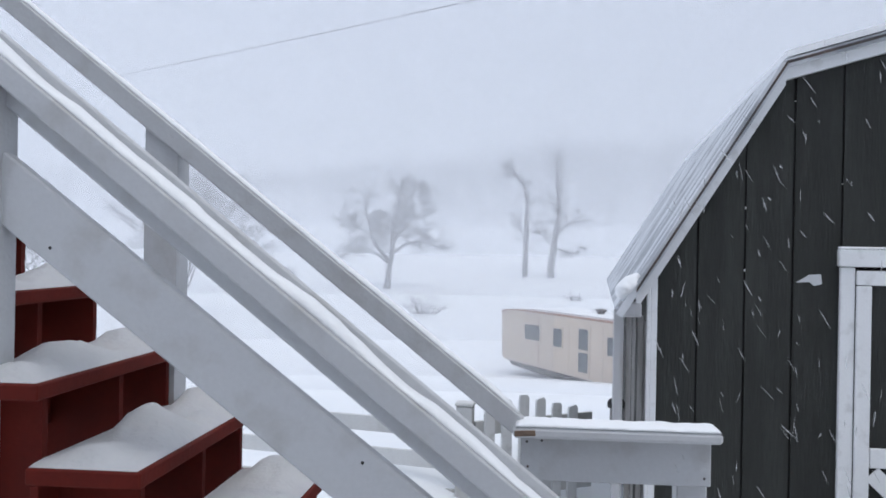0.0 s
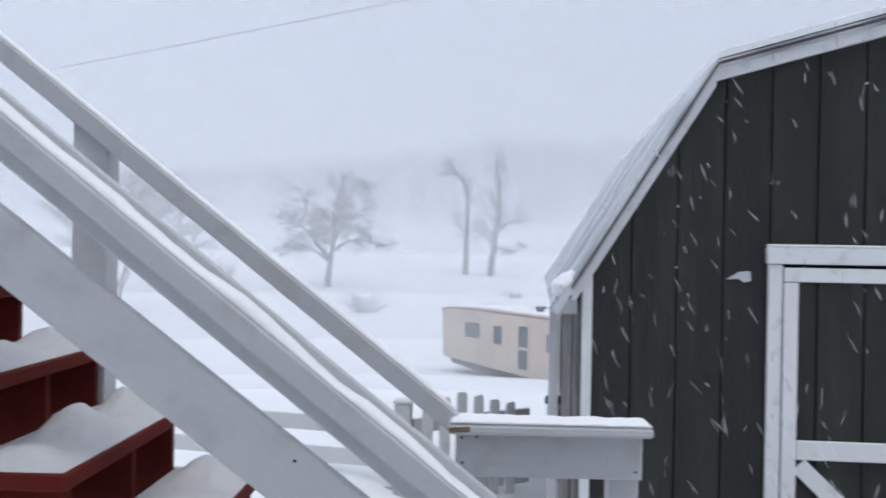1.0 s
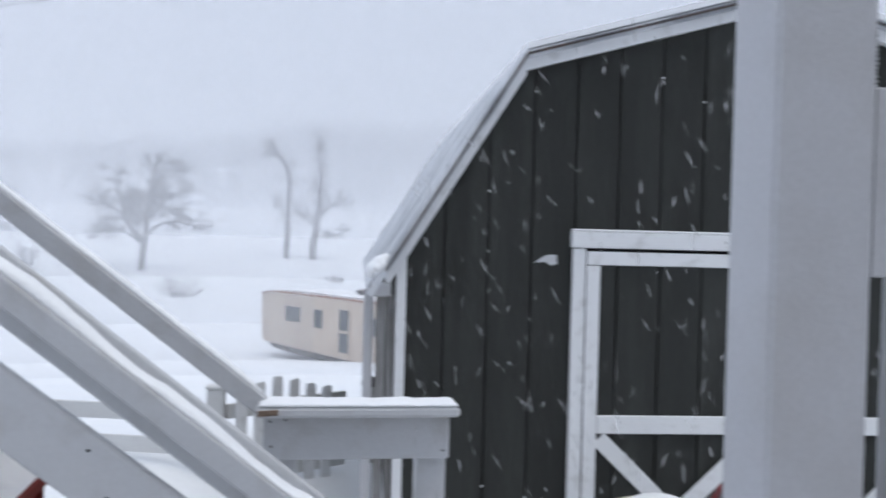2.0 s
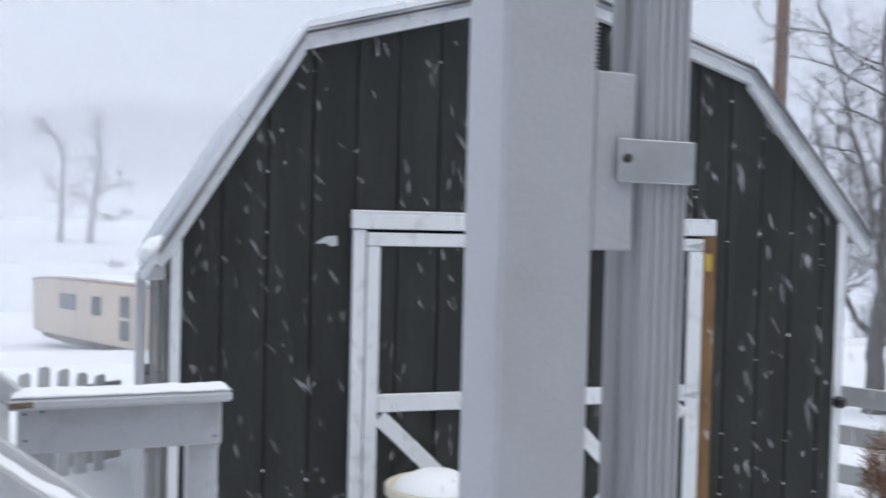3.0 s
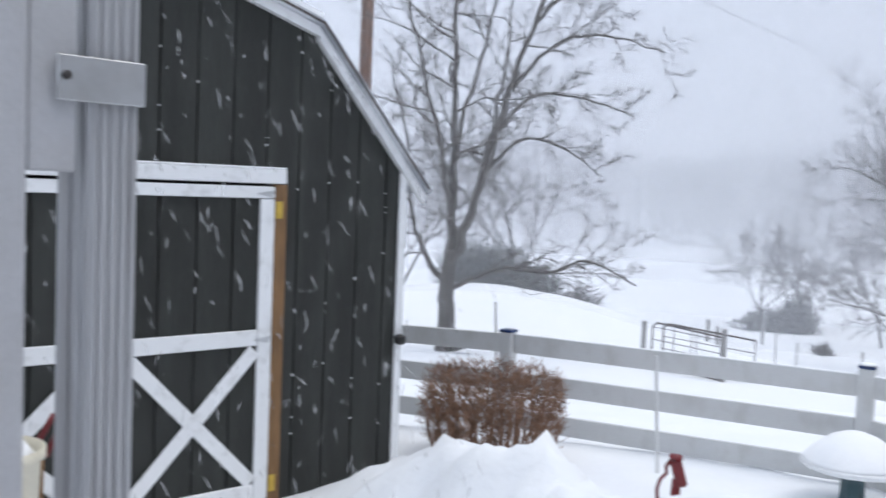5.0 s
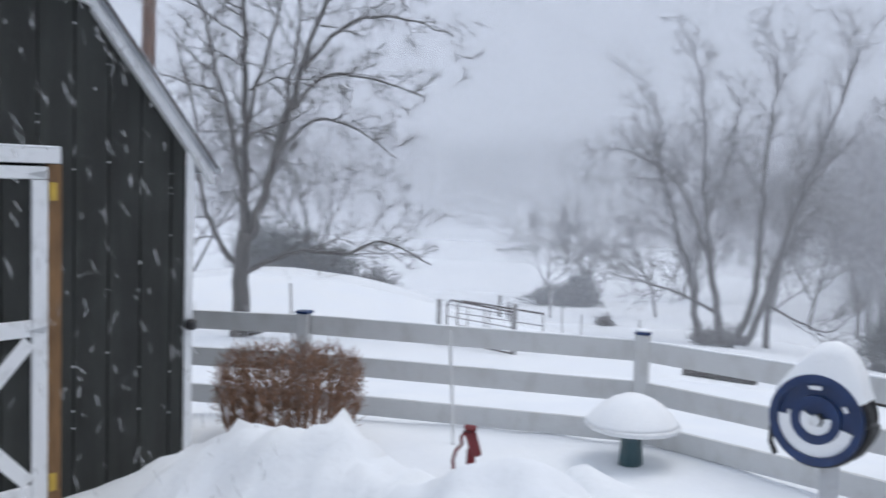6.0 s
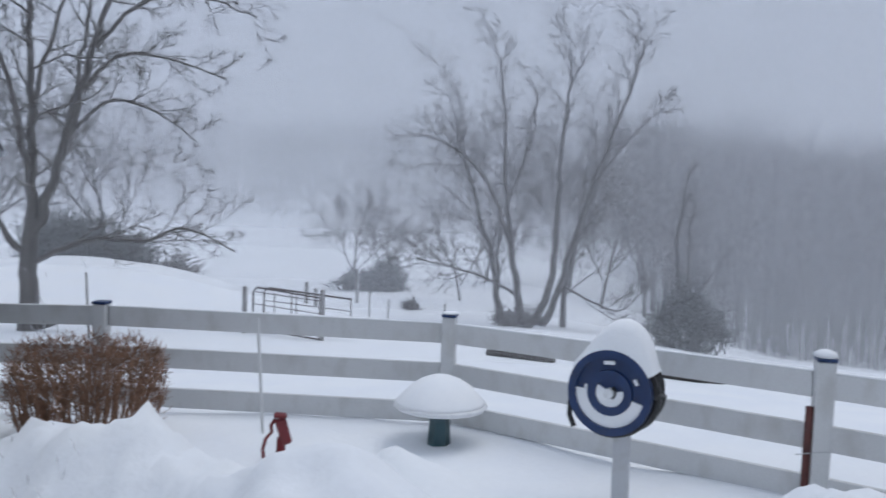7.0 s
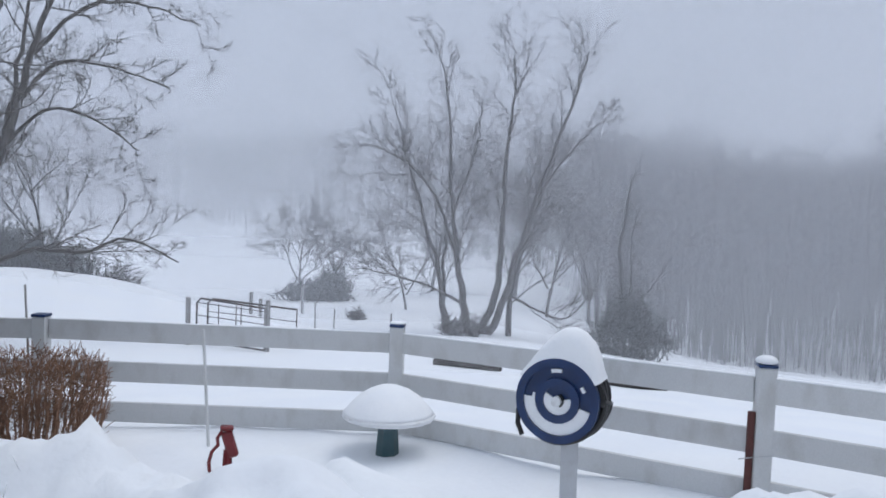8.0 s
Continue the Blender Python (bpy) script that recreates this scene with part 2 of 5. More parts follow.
def ground_z(x, y):
    dx, dy = x - EYE[0], y - EYE[1]
    r, b = math.hypot(dx, dy), math.degrees(math.atan2(dx, dy))
    left = np.interp(r, (0, 7, 14, 38, 60, 77, 86, 150, 260, 600), (0, 0, -0.7, -3.3, -2.5, -1.7, -0.6, 5.0, 16, 40))
    mid = np.interp(r, (0, 6.5, 17, 24, 32, 45, 110, 130, 260, 600), (0, -0.02, -1.25, -2.3, -3.4, -4.1, -5.2, -4.6, 8, 30))
    right = np.interp(r, (0, 6.5, 17, 32, 46, 62, 80, 130, 260, 600), (0, 0.03, -1.4, -4.0, -6.4, -8.7, -8.0, 0, 5, 12))
    t, u = smooth(8, 40, b), smooth(70, 86, b)
    if b < -80:
        t, u = smooth(-100, -170, b), smooth(-100, -170, b)
    z = left * (1 - t) + (mid * (1 - u) + right * u) * t
    for hb, hr, hz, hs, st in HUMPS:
        px, py = polar(hb, hr)
        ux, uy = math.sin(radians(hb)), math.cos(radians(hb))
        al, ac = (x - px) * ux + (y - py) * uy, (x - px) * uy - (y - py) * ux
        e = (al / hs / st) ** 2 + (ac / hs) ** 2
        if e < 12:
            lump = 1 + 0.22 * noise.noise((x * 4.5, y * 4.5, 0.3)) * (hr < 5)
            z += hz * math.exp(-e) * lump
    if r < 40:
        z += 0.035 * noise.noise((x * 0.9, y * 0.9, 2.2)) + 0.014 * noise.noise((x * 3.1, y * 3.1, 5.1)) * (r < 15)
        pile = math.exp(-((x - polar(46.9, 4.5)[0]) ** 2 + (y - polar(46.9, 4.5)[1]) ** 2) / 0.8)
        z += pile * (0.04 * noise.noise((x * 3.5, y * 3.5, 1.0)) + 0.10 * abs(noise.noise((x * 6.5, y * 6.5, 7.0))) + 0.13 * abs(noise.noise((x * 9.5, y * 9.5, 2.0))) + 0.05 * noise.noise((x * 17, y * 17, 4.0)) - 0.04)
    else:
        z += 0.25 * noise.noise((x * 0.05, y * 0.05, 2.2))
    return float(z)


radii = [0.0] + [0.5 + 0.25 * i for i in range(8)] + [2.3 + 0.055 * i for i in range(90)] + [7.3 * 1.055 ** i for i in range(82)]
gv, gf, turns = [], [], 400
for i, r in enumerate(radii):
    for k in range(turns):
        px, py = polar(360.0 * k / turns, r)
        gv.append((px, py, ground_z(px, py)))
for i in range(len(radii) - 1):
    for k in range(turns):
        j = (k + 1) % turns
        gf.append((i * turns + k, (i + 1) * turns + k, (i + 1) * turns + j, i * turns + j))
me = bpy.data.meshes.new("ground")
me.from_pydata(gv, [], gf)
me.materials.append(SNOW)
me.polygons.foreach_set("use_smooth", [True] * len(me.polygons))
tagged(new("ground", me), "deep fresh snow drifted over yard and rolling fields", "snow ground", kind="structure")


def on_ground(bearing, r, sink=0.1):
    x, y = polar(bearing, r)
    return Vector((x, y, ground_z(x, y) - sink))


# ---- the gambrel shed ----
SX0, SX1, SY, SLEN = -0.225, 3.275, 4.596, 4.8
SMID = (SX0 + SX1) / 2
KNEES, EAVES, KNEE_Z, EAVE_Z = (1.215, 1.12), (1.80, 1.865), 2.60, (1.66, 1.77)
PEAK = KNEE_Z + 1.215 * 0.275


def roof_z(x):
    h, k, e = abs(x - SMID), KNEES[x > SMID], EAVES[x > SMID]
    if h < k:
        return PEAK - (PEAK - KNEE_Z) * h / k
    return KNEE_Z - (KNEE_Z - EAVE_Z[x > SMID]) * (h - k) / (e - k)


shed = thing("shed", "dark-stained gambrel garden shed with white trim and snowy metal roof", "shed", (SMID, SY, 0))
body = [(SX0, -0.3), (SX0, roof_z(SX0) - 0.03), (SMID - KNEES[0], KNEE_Z - 0.03), (SMID, PEAK - 0.03), (SMID + KNEES[1], KNEE_Z - 0.03), (SX1, roof_z(SX1) - 0.03), (SX1, -0.3)]
part("wall", prism(body, 1, SY + 0.012, SY + SLEN), GROOVE, shed, "dark backing of the siding")
# siding boards with recessed grooves, cut round the door
DX0, DX1, DZ = 0.551, 2.476, 1.814
edges = [SX0] + [-0.04 + 0.2 * i for i in range(17)] + [SX1]
for x0, x1 in zip(edges, edges[1:]):
    lo = DZ - 0.03 if x0 > DX0 - 0.01 and x1 < DX1 + 0.01 else -0.3
    xs = [x0 + 0.005] + [k for k in (SMID - KNEES[0], SMID, SMID + KNEES[1]) if x0 + 0.006 < k < x1 - 0.006] + [x1 - 0.005]
    part("siding_board", prism([(x0 + 0.005, lo)] + [(x, roof_z(x) - 0.035) for x in xs] + [(x1 - 0.005, lo)], 1, SY, SY + 0.02), SIDING, shed)
rng = random.Random(41)
flecks = bmesh.new()
for x in edges[1:-1]:
    for i in range(rng.randint(2, 6)):
        z = rng.uniform(0.3, roof_z(x) - 0.12)
        if DX0 - 0.02 < x < DX1 + 0.02 and z < DZ + 0.05:
            continue
        h, w = rng.uniform(0.003, 0.012), rng.uniform(0.0015, 0.004)
        box((x - w, SY - 0.003, z), (x + w, SY + 0.009, z + h), 0.0015, flecks)
tagged(part("groove_snow", flecks, SNOW_CAP, shed), "flecks of snow caught in the grooves", kind="stuff")
# side wall boards on the two long sides
for sx in (SX0, SX1):
    for i in range(12):
        y0 = SY + 0.02 + i * 0.4
        part("side_board", box((sx - 0.012, y0 + 0.005, -0.3), (sx + 0.012, y0 + 0.395, EAVE_Z[0] + 0.02), 0.002), SIDING, shed)
for sx, s in ((SX0, -1), (SX1, 1)):
    part("corner_board", box((sx - (0.014 if s < 0 else 0.022), SY - 0.02, -0.3), (sx + (0.014 if s < 0 else 0.014), SY - 0.003, roof_z(sx) - 0.07), 0.003), TRIM, shed, "white corner board")
    part("corner_board", box((min(sx + s * 0.014, sx + s * 0.03), SY - 0.02, -0.3), (max(sx + s * 0.014, sx + s * 0.03), SY + 0.07, roof_z(sx) - 0.07), 0.003), TRIM, shed, "white corner board")


def rake(x0, z0, x1, z1, drop, name, mat, y0, y1, lift=0.0):
    return part(name, prism([(x0, z0 + lift), (x1, z1 + lift), (x1, z1 - drop), (x0, z0 - drop)], 1, y0, y1), mat, shed)


for s in (-1, 1):
    k, e = SMID + s * KNEES[s > 0], SMID + s * (EAVES[s > 0] + 0.03)
    ez = EAVE_Z[s > 0] - 0.03 * (KNEE_Z - EAVE_Z[s > 0]) / (EAVES[s > 0] - KNEES[s > 0])
    rake(k, KNEE_Z, SMID, PEAK, 0.062, "rake_board", TRIM, SY - 0.045, SY - 0.004, 0.0)
    rake(k, KNEE_Z, e, ez, 0.085, "rake_board", TRIM, SY - 0.045, SY - 0.004, 0.0)
    rake(k, KNEE_Z, SMID, PEAK, 0.0, "drip_edge", DARK_IRON, SY - 0.088, SY - 0.046, 0.012)
    rake(k, KNEE_Z, e, ez, 0.004, "drip_edge", DARK_IRON, SY - 0.088, SY - 0.046, 0.014)
    rake(k, KNEE_Z + 0.03, SMID, PEAK + 0.03, 0.0, "roof_snow", SNOW_CAP, SY - 0.07, SY + SLEN + 0.06, 0.028)
    # roof sheets, corrugated down the slope
    for (ax, az), (bx, bz), name in (((k, KNEE_Z), (SMID, PEAK), "upper_roof_sheet"), ((e + s * 0.07, ez - 0.11) if s < 0 else (e + 0.015, ez - 0.018), (k, KNEE_Z), "lower_roof_sheet")):
        bm = bmesh.new()
        nx, nz = -(bz - az), (bx - ax)
        ln = math.hypot(nx, nz)
        nx, nz = nx / ln * (-s), nz / ln * (-s)
        cols = []
        n = 168
        for i in range(n + 1):
            y = SY - 0.08 + (SLEN + 0.16) * i / n
            h = 0.012 + 0.009 * (1 if i % 4 in (0, 1) else -0.4)
            cols.append([bm.verts.new((ax + nx * h, y, az + nz * h)), bm.verts.new((bx + nx * h, y, bz + nz * h)),
                         bm.verts.new((bx - nx * 0.012, y, bz - nz * 0.012)), bm.verts.new((ax - nx * 0.012, y, az - nz * 0.012))])
        for a, b in zip(cols, cols[1:]):
            for j in range(4):
                m = (j + 1) % 4
                bm.faces.new((a[j], a[m], b[m], b[j]))
        bm.faces.new(cols[0])
        bm.faces.new(cols[-1][::-1])
        part(name, bm, METAL_ROOF, shed, "corrugated galvanised roof sheet dusted with snow")
    # eave return and soffit box
    if s < 0:
        part("eave_return", box((e - 0.075, SY - 0.05, ez - 0.115), (e + 0.025, SY + 0.06, ez - 0.05), 0.008), SPOUT, shed, "grey boxed eave end")

# double doors
for name, x0, x1 in (("door_leaf", 0.616, 1.530), ("door_leaf", 1.540, 2.396)):
    leaf = part(name, box((x0, SY - 0.008, 0.05), (x1, SY + 0.012, 1.725), 0.002), GROOVE, shed, "dark shed door leaf with white rails and crossed braces")
    cuts = [x0] + [c for c in edges if x0 + 0.05 < c < x1 - 0.05] + [x1]
    for c0, c1 in zip(cuts, cuts[1:]):
        part("door_board", box((c0 + 0.005, SY - 0.02, 0.05), (c1 - 0.005, SY - 0.004, 1.725), 0.002), SIDING, leaf)
    f0, f1 = SY - 0.040, SY - 0.021
    for lo, hi in (((x0, f0, 0.05), (x0 + 0.062, f1, 1.657)), ((x1 - 0.084, f0, 0.05), (x1, f1, 1.657)), ((x0, f0, 1.66), (x1, f1, 1.722)),
                   ((x0 + 0.064, f0, 0.884), (x1 - 0.086, f1, 0.968)), ((x0 + 0.064, f0, 0.06), (x1 - 0.086, f1, 0.14))):
        part("door_rail", box(lo, hi, 0.004), TRIM, leaf, "white-painted door rail")
    a, b = x0 + 0.075, x1 - 0.10
    part("door_brace", bar((a, SY - 0.030, 0.86), (b, SY - 0.030, 0.15), 0.014, 0.075, (0, 0, 1), 0.003), TRIM, leaf, "white-painted diagonal brace")
    part("door_brace", bar((b, SY - 0.036, 0.86), (a, SY - 0.036, 0.15), 0.014, 0.075, (0, 0, 1), 0.003), TRIM, leaf, "white-painted diagonal brace")
part("door_casing", box((DX0, SY - 0.030, -0.2), (0.612, SY - 0.001, 1.735), 0.004), TRIM, shed, "white-painted door casing")
part("door_casing", box((2.400, SY - 0.030, -0.2), (DX1, SY - 0.001, 1.735), 0.004), BARE, shed, "bare brown door casing stripped of paint")
part("door_casing", box((DX0 - 0.010, SY - 0.045, 1.738), (DX1 - 0.012, SY - 0.001, 1.814), 0.006), TRIM, shed, "white-painted head casing")
part("head_snow", box((DX0 - 0.008, SY - 0.046, 1.8145), (DX1 - 0.014, SY - 0.004, 1.824), 0.004), SNOW_CAP, shed, "thin snow on the head casing")
part("door_latch", box((1.515, SY - 0.058, 0.90), (1.555, SY - 0.041, 0.945), 0.006), BLACK, shed, "black door latch")
for z in (1.60, 0.13):
    part("hinge", box((2.398, SY - 0.0465, z - 0.045), (2.440, SY - 0.041, z + 0.045), 0.002), BRASS, shed, "yellow brass hinge")
for z in (1.685, 0.915):
    part("gusset", prism([(2.372, z - 0.02), (2.394, z + 0.02), (2.282, z + 0.0)], 1, SY - 0.045, SY - 0.0405), STEEL, shed, "steel corner gusset")
part("hasp_hook", lathe([(0.02, -0.028), (0.036, -0.015), (0.036, 0.02), (0.018, 0.032)], 14, (SX1 - 0.008, SY - 0.05, 0.845)), BLACK, shed, "black knob on the corner")
part("paint_chip", prism([(0.375, 1.665), (0.43, 1.70), (0.478, 1.703), (0.482, 1.66), (0.45, 1.652), (0.43, 1.668)], 1, SY - 0.003, SY + 0.001), WHITE, shed, "bare white chip in the dark stain")

# downspout and weathered boards on the shed's far corner
spout = thing("shed_downspout", "grey metal downspout at the shed corner", "downspout", (SX0 - 0.14, SY + 0.02, 0))
part("pipe", box((SX0 - 0.175, SY + 0.0, -0.3), (SX0 - 0.13, SY + 0.05, 1.53), 0.006), SPOUT, spout)
bm = bmesh.new()
for v in bmesh.ops.create_icosphere(bm, subdivisions=3, radius=1)["verts"]:
    c = v.co.copy()
    lump = 1 + 0.2 * noise.noise(c * 1.7)
    v.co = Vector((SX0 - 0.112 + (0.055 + 0.012 * c.z) * c.x * lump, SY + 0.03 + 0.13 * c.y * lump, EAVE_Z[0] - 0.030 + 0.05 * c.z * lump + 0.03 * c.x))
part("eave_snow", bm, SNOW_CAP, shed, "lump of snow on the eave", True)
panel = thing("board_stack", "weathered grey boards stood against the shed side", "boards", (SX0 - 0.08, SY + 0.2, 0))
for i in range(4):
    part("board", box((SX0 - 0.118 + i * 0.026, SY + 0.03 + i * 0.006, -0.3), (SX0 - 0.094 + i * 0.026 - 0.008 * (i == 1), SY + 0.05 + i * 0.006, 1.54 - 0.02 * i), 0.003), GREY_WOOD, panel)

# ---- porch post and downspout by the camera ----
HD, HW = Vector((math.sin(radians(86)), math.cos(radians(86)), 0)), Vector((-math.cos(radians(86)), math.sin(radians(86)), 0))
PC = Vector((-0.060, 1.084, 0))


def oblong(s0, s1, q0, q1, z0, z1, bevel=0.003):
    bm = box((s0, q0, z0), (s1, q1, z1), bevel)
    m = Matrix((HD, HW, (0, 0, 1))).transposed().to_4x4()
    m.translation = PC
    bm.transform(m)
    return bm


post = thing("porch_post", "grey painted square porch post with a bolted side plate", "post", PC)
part("shaft", oblong(0, 0.098, 0, 0.088, -0.2, 2.62, 0.005), ALU, post)
part("side_plate", oblong(0.0985, 0.1435, 0.004, 0.012, 1.757, 1.929, 0.002), ALU, post, "flat grey plate")
part("side_plate_back", oblong(0.0985, 0.112, 0.013, 0.06, 1.757, 1.929, 0.002), ALU, post)
sp = Tubes()
sp.add([Vector((0, 0, 0)) + PC + HD * (0.108 + 0.006 * math.cos(i * 1.2)) + HW * (0.03 + 0.006 * math.sin(i * 1.2)) + Vector((0, 0, 1.93 + i * 0.0008)) for i in range(70)], [0.0014] * 70, 5)
part("spring", sp.mesh("spring", STEEL), STEEL, post, "small coil spring")
dspout = thing("porch_downspout", "grey ribbed metal downspout strapped to the porch post", "downspout", PC + HD * 0.18)
ribs = []
for i in range(25):
    u = i / 24
    ribs.append((0.157 + 0.049 * u, 0.002 + 0.0035 * (math.cos(u * 2 * math.pi * 5) > 0.2)))
outline = [(0.157, 0.010)] + ribs + [(0.207, 0.012), (0.207, 0.0745), (0.201, 0.078), (0.163, 0.078), (0.157, 0.0745), (0.157, 0.050), (0.1595, 0.046), (0.1595, 0.040), (0.157, 0.036), (0.157, 0.024), (0.1595, 0.021), (0.1595, 0.015)]
bm = prism(outline, 2, -0.2, 2.6)
m = Matrix((HD, HW, (0, 0, 1))).transposed().to_4x4()
m.translation = PC
bm.transform(m)
part("pipe", bm, SPOUT, dspout)
strap = part("strap", oblong(0.122, 0.209, -0.0045, -0.001, 1.823, 1.865, 0.001), STEEL, dspout, "bright metal strap")
part("strap_return", oblong(0.2075, 0.209, -0.001, 0.06, 1.823, 1.865, 0.001), STEEL, dspout)
bm = lathe([(0.0045, 0), (0.0045, 0.003), (0.002, 0.004)], 10)
bm.transform(Matrix.Translation(PC + HD * 0.130 - HW * 0.0045 + Vector((0, 0, 1.846))) @ Matrix.Rotation(radians(90), 4, "X"))
part("screw", bm, DARK_IRON, strap, "dark screw head")

# the house behind the camera
hm = Matrix((HD, HW, (0, 0, 1))).transposed().to_4x4()
hm.translation = PC
bm = box((-4.4, -3.2, -0.3), (6, -3.0, 3.0), 0)
bm.transform(hm)
tagged(part("wall_house", bm, HOUSE), "plain painted house wall behind the porch", "wall", kind="structure")

# slab added overhead, out of view, to shade the post and downspout
bm = box((-0.95, -3.0, 2.62), (0.55, -0.7, 2.72), 0.004)
bm.transform(hm)
tagged(part("ceiling_porch", bm, HOUSE), "plain unseen slab added over the doorway to shade the post", "ceiling", kind="structure")

# ---- outside stairs with white rails and red treads ----
SO = Vector((-0.68, 2.86, 0))


def st(a, k, z):
    return SO + HD * a - HW * k + Vector((0, 0, z))


PITCH = 0.79


def sf(a, k, z):
    """A point of the far rail and the landing, which stand a hand's width outside the treads."""
    e = Vector((-0.47, 0.27, 1.79))
    return e + (st(a, k, z) - e) * 1.05


along = (HD * -1 + Vector((0, 0, PITCH))).normalized()
perp = (Vector((0, 0, 1)) - along * along.z).normalized()
stairs = thing("outdoor_staircase", "snow-laden outdoor stair with red open treads and white-painted rails", "staircase", SO)
TOPA = -2.9


def sloped(name, k, top, depth, wide, a0, a1, mat, label="", st=st):
    """A sloped board whose top edge stands at height top above the rail line's foot."""
    c = -perp * depth / 2
    p, q = st(a0, k, top - PITCH * a0) + c, st(a1, k, top - PITCH * a1) + c
    return part(name, bar(p, q, wide, depth, perp, 0.004), mat, stairs, label)


sloped("handrail", 0.0, 1.346, 0.054, 0.05, 0.02, TOPA, WHITE, "white-painted sloping handrail", sf)
sloped("handrail", 0.605, 1.305, 0.05, 0.085, 0.35, TOPA, WHITE, "white-painted sloping handrail")
sloped("handrail_backing", 0.59, 1.240, 0.035, 0.038, 0.35, TOPA, WHITE, "white-painted strip under the handrail")
guard = (HD * -1 + Vector((0, 0, 0.762))).normalized()
guard_up = (Vector((0, 0, 1)) - guard * guard.z).normalized()
sloped("handrail_back", 0.548, 1.338, 0.07, 0.02, 0.35, TOPA, WHITE, "white-painted board behind the handrail")
board = part("guard_board", bar(st(0.5, 0.60, 1.131 - 0.762 * 0.5) - guard_up * 0.065, st(-1.12, 0.60, 1.131 + 0.762 * 1.12) - guard_up * 0.065, 0.038, 0.13, guard_up, 0.004), WHITE, stairs, "white-painted sloping guard board")
for a, v in ((-0.30, 0.03), (-0.23, 0.085), (-0.95, 0.10)):
    bm = lathe([(0.004, 0.0), (0.003, 0.002)], 8)
    bm.transform(Matrix.Translation(st(a, 0.6195, 1.131 - 0.762 * a) - guard_up * v) @ Matrix.Rotation(radians(90), 4, "X"))
    part("knot", bm, BLACK, board, "dark nail hole")
for a, k, z in ((-1.168, 0.60, 2.13),):
    part("rail_post", bar(st(a, k, -0.3), st(a, k, z), 0.09, 0.092, HD, 0.004), WHITE, stairs, "white-painted square post")
bm = prism([(-1.058, -0.3), (-1.058, 2.125), (-0.963, 2.05), (-0.963, -0.3)], 1, -0.085, 0.005)
for v in bm.verts:
    v.co = sf(v.co.x, v.co.y, v.co.z)
part("rail_post", bm, WHITE, stairs, "white-painted square post")
for k in (0.60, -0.13):
    part("rail_post", bar(st(-2.35, k, -0.3), st(-2.35, k, 3.1), 0.09, 0.09, HD, 0.004), WHITE, stairs, "white-painted square post")
part("landing_cap", bar(sf(-0.012, 0.03, 1.309), sf(0.528, 0.03, 1.309), 0.14, 0.030, (0, 0, 1), 0.008), WHITE, stairs, "chipped white cap board")
part("landing_apron", bar(sf(0.008, 0.0, 1.2285), sf(0.512, 0.0, 1.2285), 0.038, 0.128, (0, 0, 1), 0.003), WHITE, stairs, "white-painted apron board with nail heads")
for a, z in ((0.025, 1.272), (0.065, 1.276), (0.028, 1.205), (0.495, 1.19)):
    bm = lathe([(0.004, 0.0), (0.003, 0.002)], 8)
    bm.transform(Matrix.Translation(sf(a, 0.0195, z)) @ Matrix.Rotation(radians(90), 4, "X"))
    part("nail_head", bm, DARK_IRON, stairs, "dark nail head")
part("landing_post", bar(sf(0.055, -0.066, -0.3), sf(0.055, -0.066, 1.285), 0.085, 0.088, HD, 0.004), WHITE, stairs)
part("landing_post", bar(sf(0.470, -0.066, -0.3), sf(0.470, -0.066, 1.285), 0.085, 0.085, HD, 0.004), WHITE, stairs)
part("bare_patch", bar(sf(-0.008, 0.1005, 1.308), sf(0.047, 0.1005, 1.311), 0.004, 0.016, (0, 0, 1), 0.0015), ROTTEN, stairs, "bare wood where the paint has broken off")
RISE, RUN = 0.176, 0.224
treads = []
for i in range(-6, 7):
    na, nz = -0.767 + RUN * -i, 1.315 + RISE * i
    treads.append((na, nz))
    part("tread", bar(st(na - 0.125, 0.70, nz - 0.018), st(na - 0.125, -0.12, nz - 0.018), 0.25, 0.036, (0, 0, 1), 0.004), RED, stairs, "red-painted tread")
    part("riser", bar(st(na - 0.452, 0.70, nz + 0.07), st(na - 0.452, -0.12, nz + 0.07), 0.018, 0.139, (0, 0, 1), 0.002), RED, stairs, "dark red recessed riser")
for k in (0.60, 0.21, -0.106):
    bm = bmesh.new()
    pts = []
    for na, nz in treads:
        pts += [(na - 0.035, nz - RISE - 0.0), (na - 0.035, nz - 0.038)]
    first, last = pts[0], pts[-1]
    pts += [(last[0] - 0.28, last[1]), (last[0] - 0.28, last[1] - 0.3), (first[0] - 0.12, first[1] - 0.12), (first[0] - 0.02, first[1] - 0.12)]
    bm = prism(pts, 1, -0.012, 0.012)
    mm = Matrix((HD, -HW, (0, 0, 1))).transposed().to_4x4()
    mm.translation = SO - HW * k
    bm.transform(mm)
    part("stringer", bm, RED, stairs, "red-painted cut stringer")


